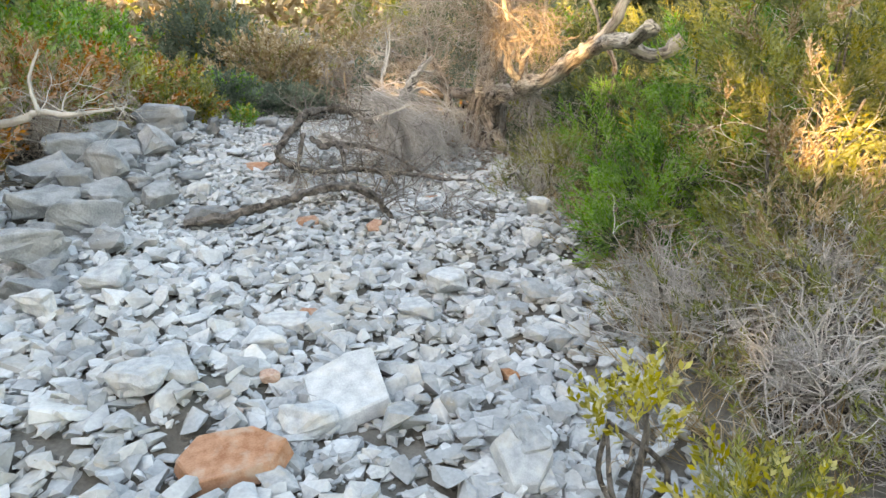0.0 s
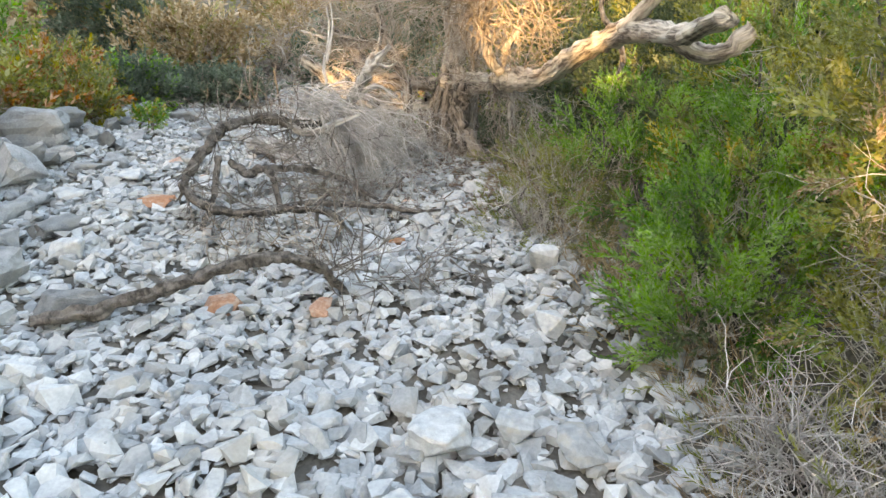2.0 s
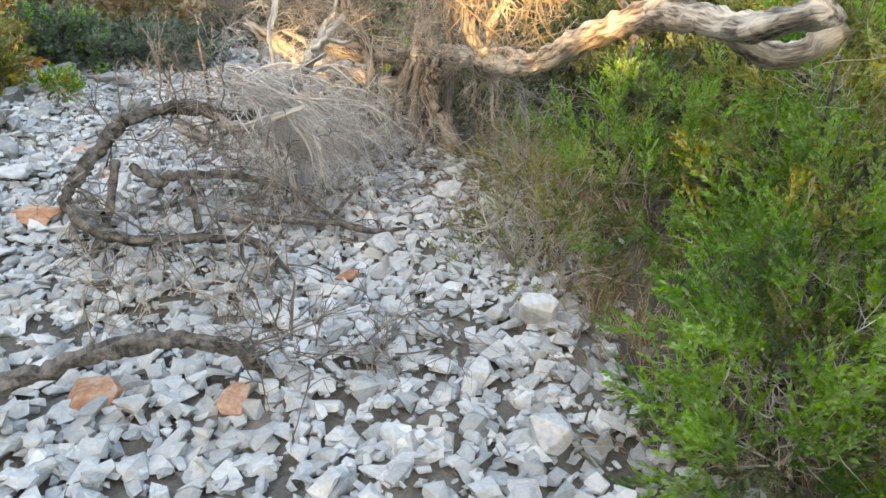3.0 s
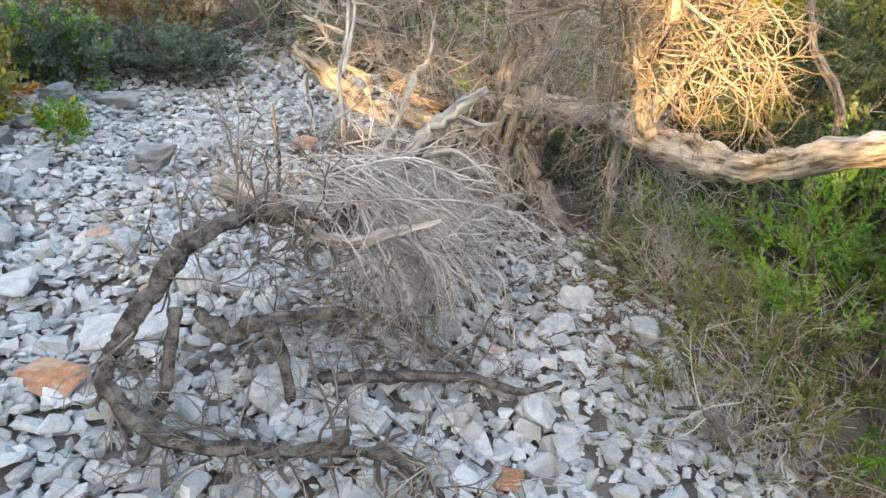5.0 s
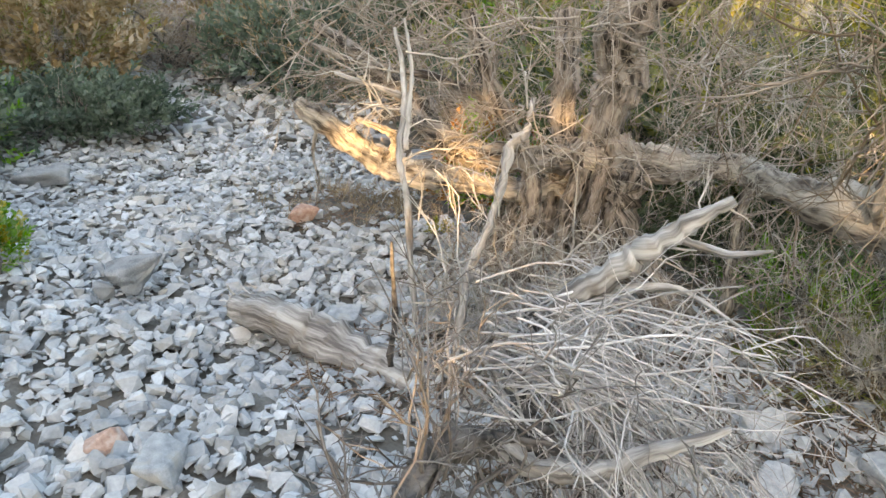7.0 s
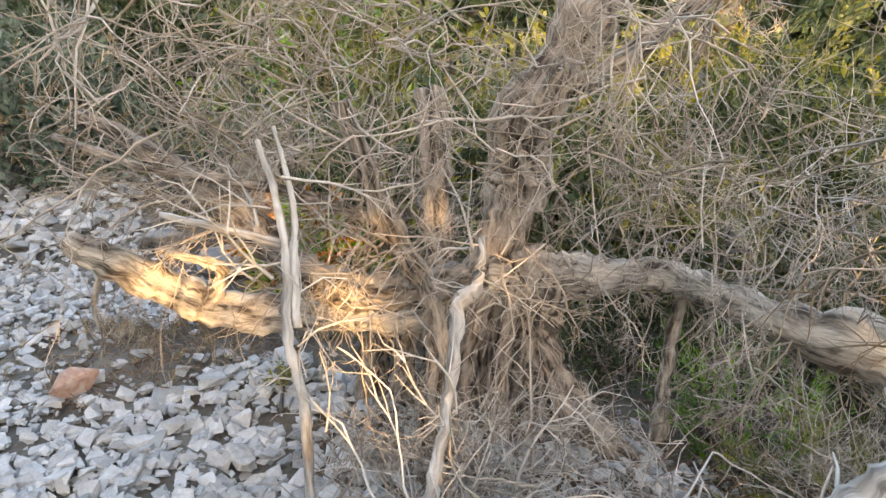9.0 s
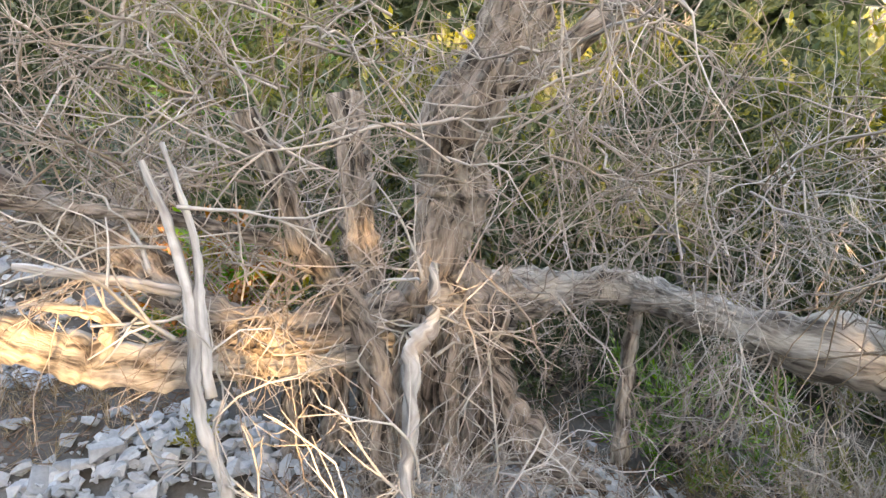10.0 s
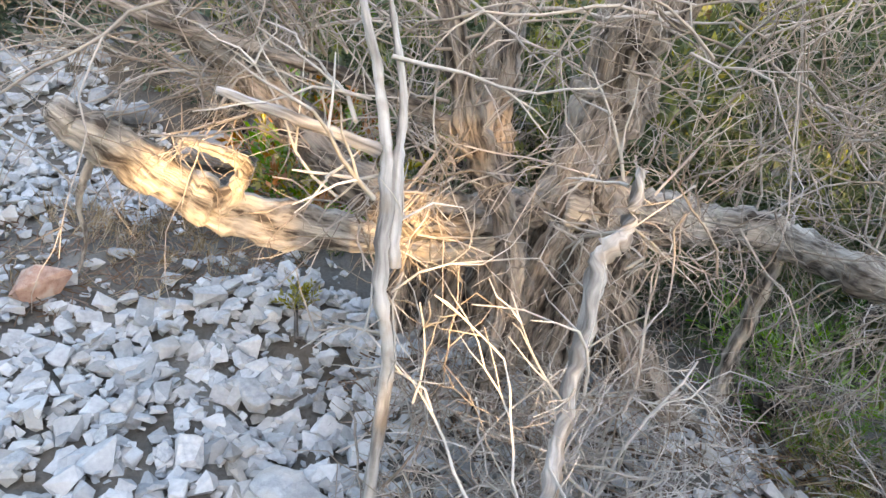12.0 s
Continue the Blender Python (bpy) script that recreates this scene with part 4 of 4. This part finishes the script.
shrub("bush", 1.45, 4.35, [(0.0, 0.0, 0.34, 0.34, 0.42, 0.34), (0.3, 0.3, 0.6, 0.38, 0.4, 0.36), (-0.15, -0.15, 0.25, 0.24, 0.3, 0.24)], GREEN, 1700, 0.16, FEATHERY, second=[(OLIVE, 150, FEATHER), (DEEP, 300, FEATHER)], seed=301, twig_mat=PALE_TWIG, tall=0.9, stems=10)
# yellow shoots put the sunlit tips into leaf colour
shrub("bush", 1.95, 5.05, [(0.0, 0.0, 0.55, 0.45, 0.45, 0.5), (0.35, 0.3, 1.1, 0.5, 0.5, 0.5)], GREEN, 1500, 0.17, "tall green feathery bush with yellow shoots coloured as sunlit", seed=302, twig_mat=PALE_TWIG, tall=0.9, stems=10, second=[(OLIVE, 250, FEATHER), (YELLOW, 220, FEATHER)])
shrub("bush", 1.75, 3.55, [(0.1, 0.0, 0.55, 0.45, 0.5, 0.5), (0.3, 0.2, 1.05, 0.5, 0.5, 0.45)], OLIVE, 1100, 0.16, "olive-green feathery bush with dry tips", seed=303, twig_mat=PALE_TWIG, tall=0.9, stems=10, second=[(DRY, 350, FEATHER)])
shrub("bush", 2.4, 4.2, [(0.0, 0.0, 1.0, 0.6, 0.7, 0.8), (0.0, 0.2, 1.7, 0.55, 0.6, 0.5)], OLIVE, 1700, 0.17, "tall olive bush with yellow shoots coloured as sunlit", seed=304, twig_mat=PALE_TWIG, tall=0.9, stems=10, second=[(YELLOW, 500, FEATHER)])
shrub("bush", 1.55, 6.0, [(0.0, 0.0, 0.25, 0.45, 0.6, 0.28), (0.3, 0.4, 0.45, 0.4, 0.4, 0.35), (0.0, 0.5, 0.4, 0.3, 0.3, 0.3)], GREEN, 1300, 0.16, "low spreading green feathery bush", seed=305, second=[(OLIVE, 500, FEATHER)])
shrub("bush", 2.6, 6.3, [(0.0, 0.0, 0.7, 0.7, 0.8, 0.7), (0.2, 0.2, 1.4, 0.6, 0.7, 0.6)], OLIVE, 1500, 0.2, "tall olive bush with yellow shoots coloured as sunlit", seed=306, second=[(YELLOW, 600, FEATHER)])
# shade behind the limb is coloured in with the dark leaf
shrub("bush", 2.0, 7.6, [(0.0, 0.0, 0.4, 0.5, 0.6, 0.45), (0.3, 0.4, 0.8, 0.6, 0.6, 0.5)], DEEP, 1100, 0.18, "green bush behind the limb, shade put into its dark leaf colour", seed=307)
shrub("bush", 3.0, 8.6, [(0.0, 0.0, 0.8, 0.9, 0.9, 0.8), (0.2, 0.3, 1.6, 0.8, 0.8, 0.7)], OLIVE, 900, 0.24, "tall yellow-green bush behind the tree", seed=308, second=[(DEEP, 1100, FEATHER), (YELLOW, 100, FEATHER)])
shrub("bush", 3.2, 2.8, [(0.0, 0.0, 0.9, 0.9, 0.9, 0.9), (0.2, 0.6, 1.7, 0.8, 0.8, 0.7)], OLIVE, 1500, 0.22, "tall olive bush with bare grey twigs", seed=309, second=[(YELLOW, 150, FEATHER)])
# low grey heath
GREY = "low grey-green heath with bare grey twigs"
shrub("heath_bush", 0.85, 5.75, [(0.0, 0.0, 0.12, 0.42, 0.5, 0.2), (0.25, 0.4, 0.2, 0.35, 0.4, 0.25)], OLIVE, 420, 0.12, GREY, stems=24, twig_mat=PALE_TWIG, seed=311, tall=0.5, twig_n=12)
shrub("heath_bush", 1.25, 3.2, [(0.0, 0.0, 0.18, 0.4, 0.55, 0.25), (0.2, -0.4, 0.2, 0.4, 0.4, 0.25)], OLIVE, 200, 0.12, GREY, stems=34, twig_mat=GREY_TWIG, seed=312, tall=0.6, twig_n=16)
shrub("heath_bush", 1.45, 2.35, [(0.0, 0.0, 0.2, 0.45, 0.5, 0.3), (0.4, 0.3, 0.4, 0.4, 0.4, 0.35)], OLIVE, 260, 0.13, GREY, stems=34, twig_mat=GREY_TWIG, seed=313, tall=0.6, twig_n=16)
shrub("heath_bush", 1.75, 1.75, [(0.0, 0.0, 0.25, 0.5, 0.5, 0.3), (0.3, 0.4, 0.4, 0.4, 0.4, 0.3)], OLIVE, 160, 0.12, GREY, stems=30, twig_mat=GREY_TWIG, seed=317, tall=0.6, twig_n=14)
shrub("heath_bush", 2.15, 2.55, [(0.0, 0.0, 0.4, 0.45, 0.5, 0.35)], OLIVE, 160, 0.12, GREY, stems=28, twig_mat=GREY_TWIG, seed=318, tall=0.6, twig_n=14)
# straw-coloured shoots stand in for tips lit orange by the sun
shrub("heath_bush", 1.8, 3.0, [(0.0, 0.0, 0.45, 0.4, 0.5, 0.4)], OLIVE, 300, 0.13, "dry twiggy heath bush with straw shoots coloured as sunlit", stems=26, twig_mat=GREY_TWIG, seed=314, tall=0.6, twig_n=10, second=[(DRY, 300, FEATHER)])
shrub("heath_bush", 1.05, 6.95, [(0.0, 0.0, 0.15, 0.35, 0.5, 0.2)], OLIVE, 160, 0.12, "dry grey-brown heath under the limb", stems=24, twig_mat=PALE_TWIG, seed=315, tall=0.45, twig_n=10)
shrub("heath_bush", 1.35, 7.5, [(0.0, 0.0, 0.2, 0.35, 0.4, 0.25)], GREEN, 260, 0.14, "green heath in the shade under the limb", stems=14, twig_mat=TWIG, seed=316, tall=0.4, twig_n=6)
# dark leaf colour stands in for the shade under the tree
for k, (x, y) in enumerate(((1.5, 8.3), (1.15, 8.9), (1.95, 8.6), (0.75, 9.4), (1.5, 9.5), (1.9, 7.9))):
    shrub("heath_bush", x, y, [(0.0, 0.0, 0.14, 0.36, 0.36, 0.2)], DEEP, 260, 0.14, "low green heath under the tree, leaves coloured dark for shade", stems=10, twig_mat=TWIG, seed=330 + k, tall=0.45, twig_n=6, group="heath under the tree")
# yellow-green sprig near the start, sunlight put into its leaf colour
shrub("sprig", 0.66, 1.72, [(0.0, 0.0, 0.42, 0.07, 0.09, 0.12), (-0.1, 0.05, 0.38, 0.04, 0.04, 0.1)], YELLOW, 44, 0.10, "upright bright yellow-green sprig at the edge of the rubble", LEAFY, 5, seed=320, twig_n=2, tall=0.15, up=1.3, category="plant")
shrub("sprig", 0.98, 1.55, [(0.0, 0.0, 0.2, 0.2, 0.22, 0.14)], YELLOW, 90, 0.10, "low yellow-green plants beside the rubble", LEAFY, 6, seed=321, twig_n=2, tall=0.2, up=1.0, second=[(OLIVE, 160, FEATHER)], category="plant")

shrub("sprig", -0.22, 8.97, [(0.0, 0.0, 0.04, 0.05, 0.05, 0.04)], YELLOW, 22, 0.07, "tiny yellow-green sprig at the foot of the tree", LEAFY, 3, seed=322, twig_n=2, tall=0.15, up=1.0, category="plant")
shrub("sprig", -2.58, 8.65, [(0.0, 0.0, 0.12, 0.12, 0.14, 0.12)], GREEN, 110, 0.10, "small leafy green plant among the rubble", LEAFY, 5, seed=323, twig_n=3, tall=0.2, up=0.9, second=[(YELLOW, 30, LEAFY)], category="plant")

# bank on the left: rusty and olive scrub
for k, (x, y, rx, ry, rz, mat, n, label, sec) in enumerate((
        (-3.9, 5.0, 0.6, 0.7, 0.45, RUST, 500, "rust-brown dry scrub on the bank", [(OLIVE, 400, LEAFY), (DRY, 300, GRASSY)]),
        (-4.2, 6.6, 0.8, 0.8, 0.5, RUST, 600, "rust-brown dry scrub on the bank", [(OLIVE, 400, LEAFY), (DRY, 400, GRASSY)]),
        (-4.1, 8.2, 0.8, 0.8, 0.45, OLIVE, 700, "olive leafy scrub with dry stalks on the bank", [(RUST, 400, LEAFY), (YELLOW, 150, LEAFY)]),
        (-3.7, 3.6, 0.6, 0.7, 0.5, RUST, 450, "rust-brown dry scrub on the bank", [(OLIVE, 350, LEAFY), (DRY, 300, GRASSY)]),
        (-5.6, 6.0, 1.0, 1.1, 0.9, OLIVE, 900, "olive bush on the bank", [(RUST, 300, LEAFY), (GREEN, 400, LEAFY)]),
        (-5.6, 8.6, 1.1, 1.1, 1.0, GREEN, 900, "green leafy bush on the bank", [(OLIVE, 500, LEAFY), (YELLOW, 150, LEAFY)]),
        (-5.0, 14.6, 1.1, 0.9, 0.8, BLUE_LEAF, 1300, "blue-green rounded bush beyond the stream bed", [(OLIVE, 200, LEAFY)]),
        (-4.3, 10.0, 0.8, 0.8, 0.42, RUST, 600, "rust-brown and golden dry scrub on the bank", [(OLIVE, 500, LEAFY), (YELLOW, 200, LEAFY)]),
        (-5.5, 10.4, 1.0, 1.0, 1.0, GREEN, 900, "green leafy bush on the bank", [(OLIVE, 300, LEAFY)]),
        (-2.75, 11.5, 0.8, 0.4, 0.18, BLUE_LEAF, 600, "dark low mound of green scrub beside the block", [(BLUE_LEAF, 300, LEAFY)]),
        (-3.6, 10.9, 0.6, 0.5, 0.3, BLUE_LEAF, 700, "dark low mound of green scrub beside the block", [(GREEN, 200, LEAFY)]),
        (-3.5, 9.0, 0.45, 0.5, 0.28, OLIVE, 350, "low yellow-green leafy scrub", [(YELLOW, 120, LEAFY), (RUST, 120, LEAFY)]),
        (-3.2, 12.6, 0.9, 0.7, 0.6, DRY, 700, "dry brown twiggy scrub beyond the bed", [(OLIVE, 300, FEATHER)]),
        (-1.6, 14.6, 1.0, 0.8, 0.7, DRY, 700, "dry brown twiggy scrub beyond the bed", [(OLIVE, 300, FEATHER)]),
        (0.6, 14.4, 1.4, 0.9, 1.4, DEEP, 1700, "tall dark green scrub beyond the tree", [(BLUE_LEAF, 500, LEAFY)]),
        (2.2, 12.6, 1.1, 1.0, 1.1, OLIVE, 900, "olive brown scrub beyond the tree", [(DRY, 400, FEATHER), (GREEN, 300, LEAFY)]),
        (1.6, 10.4, 0.8, 0.8, 0.7, DEEP, 800, "dark green bush behind the tree", [(OLIVE, 300, LEAFY)]),
        (3.4, 10.6, 1.0, 1.0, 1.1, OLIVE, 900, "tall olive bush behind the tree", [(YELLOW, 300, LEAFY)]),
        (-0.7, 12.9, 0.9, 0.7, 0.6, BLUE_LEAF, 700, "grey-green scrub beyond the stony slope", [(DRY, 250, FEATHER)]),
        (0.9, 11.9, 0.7, 0.6, 0.5, BLUE_LEAF, 450, "grey-green scrub beyond the tree", [(OLIVE, 200, LEAFY)]),
        (2.5, 7.0, 0.6, 0.6, 0.55, DEEP, 700, "green bush beyond the limb, leaves coloured dark for shade", [(OLIVE, 200, LEAFY)]),
        (2.1, 9.2, 0.7, 0.7, 0.7, DEEP, 700, "green bush behind the tree, leaves coloured dark for shade", [(OLIVE, 250, LEAFY)]),
        (3.6, 7.6, 0.9, 0.9, 1.0, OLIVE, 800, "tall olive bush behind the limb", [(DEEP, 350, LEAFY)]),
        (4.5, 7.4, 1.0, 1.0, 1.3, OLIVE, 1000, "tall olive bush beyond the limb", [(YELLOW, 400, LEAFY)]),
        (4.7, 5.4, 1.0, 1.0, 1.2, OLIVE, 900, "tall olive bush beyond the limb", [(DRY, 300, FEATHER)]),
        (0.5, 10.0, 0.35, 0.35, 0.35, RUST, 160, "small bush with orange-red leaves behind the tree", [(GREEN, 160, LEAFY), (YELLOW, 80, LEAFY)]))):
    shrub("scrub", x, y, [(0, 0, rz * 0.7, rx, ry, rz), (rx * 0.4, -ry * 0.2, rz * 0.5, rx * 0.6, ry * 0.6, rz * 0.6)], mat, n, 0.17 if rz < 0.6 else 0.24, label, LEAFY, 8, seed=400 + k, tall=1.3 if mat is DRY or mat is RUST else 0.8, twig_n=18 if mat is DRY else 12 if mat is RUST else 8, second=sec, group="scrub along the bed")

# leafless thickets
for k, (x, y, r, h) in enumerate(((1.2, 9.7, 0.6, 1.3), (2.2, 9.5, 0.7, 1.5), (2.9, 10.0, 0.7, 1.5), (0.6, 11.2, 0.7, 1.2), (-2.0, 13.4, 1.0, 0.9), (-3.6, 13.8, 1.0, 0.9), (-0.3, 13.8, 0.9, 1.1), (-3.3, 4.2, 0.4, 0.5), (-3.5, 5.7, 0.5, 0.6), (-3.7, 7.6, 0.5, 0.5))):
    shrub("bare_bush", x, y, [(0, 0, h * 0.6, r, r, h * 0.5), (r * 0.3, -r * 0.3, h * 0.4, r, r, h * 0.4)], TWIG, 0, 0.1, "leafless thicket of brown tangled twigs" if y > 8 else "leafless brown brush on the bank", None, 22, seed=470 + k, tall=0.9 if h > 0.8 else 0.6, twig_n=14, category="bush", group="leafless thickets")

# pale bare branch on the bank
bank = thing("bare_branch", (-3.0, 5.05, float(height(-3.0, 5.05))), "pale bare branch leaning out of the dry scrub", "branch")
bough("stem", PALE_TWIG, [(-3.55, 4.98, 0.25), (-3.45, 4.98, 0.70), (-3.11, 5.02, 0.83), (-2.97, 5.05, 0.88), (-2.75, 5.06, 0.86), (-2.35, 5.10, 0.90)], [0.03, 0.028, 0.022, 0.008], "", bank, seed=91)
bough("stem", PALE_TWIG, [(-2.97, 5.05, 0.88), (-3.04, 5.14, 1.11), (-2.98, 5.23, 1.33)], [0.018, 0.014, 0.006], "", bank, seed=92)
twigs("twig_tangle", PALE_TWIG, along([(-3.4, 4.98, 0.72), (-2.9, 5.06, 0.87), (-2.4, 5.1, 0.9)], 14, 93), (0.2, 0, 0.5), 0.6, 0.35, 0.006, 94, bank, kids=(3, 3, 3))

# far scrub round about
g = np.random.default_rng(900)
far = Geo()
blobs = []
for _ in range(150):
    a, d = g.uniform(-1.35, 1.35), g.uniform(15, 34)
    x, y = d * math.sin(a), d * math.cos(a) + 2
    if abs(a + 0.30) < 0.035:
        continue
    r = g.uniform(0.9, 1.9)
    blobs.append((x, y, float(height(x, y)) + r * 0.5, r, r, r * g.uniform(0.6, 1.0)))
crown(far, COARSE, blobs[::2], 6500, 0.42, g, 0.4)
ob = part("far_scrub", far, OLIVE)
tagged(ob, "olive green scrub far off round the stream bed", "scrub", kind="stuff")
far = Geo()
crown(far, COARSE, blobs[1::2], 6500, 0.42, g, 0.4)
ob = part("far_scrub", far, DRY)
tagged(ob, "dry brown scrub far off round the stream bed", "scrub", kind="stuff")

# dry grass along the edge of the bed, litter under the tree
g = np.random.default_rng(31)
grass = Geo()
y = g.uniform(1.6, 7.4, 900)
x = bed_right(y) + g.normal(0.22, 0.16, 900)
spread_shapes(grass, GRASSY, np.stack([x, y, height(x, y)], -1), g.uniform(0.08, 0.24, 900), toward(g.normal(0, 0.7, (900, 3)) + np.array([-0.2, 0, 0.7]), g), g)
patch = g.normal((-0.5, 9.75), (0.4, 0.28), (260, 2))
spread_shapes(grass, GRASSY, np.column_stack([patch, height(patch[:, 0], patch[:, 1])]), g.uniform(0.06, 0.14, 260), toward(g.normal(0, 0.5, (260, 3)) + np.array([0, 0, 0.7]), g), g)
ob = part("dry_grass", grass, DRY)
tagged(ob, "dry straw-coloured grass along the edge of the rubble", "grass", kind="stuff")
litter = Geo()
for n, lo, hi in ((1500, (-0.3, 7.0), (1.1, 8.6)), (900, (0.6, 7.4), (2.2, 9.6)), (700, (0.4, 6.2), (1.2, 7.2)), (500, (-1.3, 7.2), (-0.5, 7.9)), (700, (-1.1, 9.3), (0.1, 10.2)), (900, (-0.9, 6.1), (0.9, 7.1))):
    p = g.uniform(lo, hi, (n, 2))
    z = height(p[:, 0], p[:, 1]) + g.uniform(0.0, 0.05, n)
    for i in range(n):
        d = unit(np.append(g.normal(0, 1, 2), g.normal(0, 0.25)))
        a = np.array([p[i, 0], p[i, 1], z[i]])
        ln = g.uniform(0.03, 0.12)
        sweep(litter, [a, a + d * ln * 0.5 + g.normal(0, 0.006, 3), a + d * ln], g.uniform(0.0015, 0.004), 3, cap=False)
ob = part("leaf_litter", litter, LITTER)
tagged(ob, "reddish-brown bark and twig litter on the ground", "litter", kind="stuff")


# trees added out of view behind the walk to shade the bed; crown gaps let sun patches through
SIDE = Vector((SUN_WAY.y, -SUN_WAY.x, 0))
# side, level and radii of crown holes, aimed at the spots to be sunlit
GAPS = ((-2.2, 1.1, 0.8, 0.38), (-2.75, 1.6, 0.32, 0.28), (-0.75, 0.85, 0.3, 0.2), (0.2, -0.1, 0.26, 0.15), (-1.15, 1.6, 0.28, 0.26), (-0.45, 1.95, 0.34, 0.22), (0.15, 1.35, 0.2, 0.2), (-0.2, 0.45, 0.62, 0.38), (-0.4, -0.75, 0.28, 0.2), (-3.93, 1.18, 0.16, 0.36), (-2.6, 2.4, 0.7, 0.35), (-3.40, 0.50, 0.18, 0.2),
        (-5.0, 0.85, 0.46, 0.25), (-4.3, 0.58, 0.34, 0.2), (-6.3, -0.15, 0.6, 0.24), (-7.3, 0.25, 0.5, 0.3), (-5.9, 0.40, 0.2, 0.14), (-1.7, 2.3, 0.7, 0.4),
        (-9.2, 0.9, 0.9, 0.5), (1.1, 1.3, 0.2, 0.2))


def shade_tree(x, y, h, w, seed):
    gg = np.random.default_rng(seed)
    z0 = float(height(x, y))
    th = thing("shade_tree", (x, y, z0), "leafy evergreen tree added to block sun and sky", "tree", "wooded bank")
    tr = part("trunk", wood([(x, y, z0 - 0.1), (x + gg.normal(0, 0.2), y, z0 + h * 0.45), (x, y + gg.normal(0, 0.2), z0 + h * 0.85)], [0.22, 0.16, 0.06], 6, 10, 0.1, seed), BARK)
    adopt(th, tr)
    n = 2300
    t = gg.random(n) ** 0.8
    r = w * (1.1 - 0.55 * t) * np.sqrt(gg.random(n))
    a = gg.uniform(0, 2 * math.pi, n)
    p = np.stack([x + r * np.cos(a), y + r * np.sin(a), z0 + 0.2 + h * t], -1)
    ahead = p[:, 0] * SUN_WAY.x + p[:, 1] * SUN_WAY.y
    side = p[:, 0] * SIDE.x + p[:, 1] * SIDE.y
    level = p[:, 2] - (6.25 - ahead) * math.tan(radians(SUN_UP))
    keep = np.ones(n, bool)
    for gu, gl, ru, rl in GAPS:
        keep &= ((side - gu) / (ru + 0.11)) ** 2 + ((level - gl) / (rl + 0.11)) ** 2 > gg.uniform(0.8, 1.3, n)
    p = p[keep]
    geo = Geo()
    spread_shapes(geo, COARSE, p, gg.uniform(0.3, 0.5, len(p)), toward(gg.normal(0, 1, p.shape), gg), gg)
    leaf = part("crown", geo, GREEN if seed < 1040 else DEEP)
    leaf["kind"] = "stuff"
    adopt(th, leaf)


g = np.random.default_rng(1234)
for k, u in enumerate(np.arange(-15, 10, 1.5)):
    at = SUN_WAY * (-11.5 + g.uniform(-0.8, 0.8)) + SIDE * float(u)
    shade_tree(at.x, at.y, 8.0 + g.uniform(-0.6, 0.6), 1.5, 1000 + k)
# the three on the left cut sky light unseen; the rest fill open sky
for k, (x, y, h) in enumerate(((-6.9, 5.2, 3.4), (-7.2, 8.2, 3.6), (-7.4, 11.4, 3.6), (6.2, 13.0, 6.0), (4.4, 15.5, 6.0), (8.0, 10.0, 6.0))):
    shade_tree(x, y, h, 1.3, 1040 + k)


# the larger loose stones of the rubble, each by itself
g = np.random.default_rng(55)
bases = []
for v, f in shapes:
    me = bpy.data.meshes.new("stone")
    me.from_pydata(v.tolist(), [], f.tolist())
    me.materials.append(STONE)
    bases.append(me)
for x, y, z, s in picked[:300]:
    ob = new("stone", bases[g.integers(len(bases))])
    ob.parent = ground
    ob.location = (x, y, z + 0.015)
    ob.rotation_euler = (g.normal(0, 0.25), g.normal(0, 0.25), g.uniform(0, 6.28))
    ob.scale = (s, s, s)
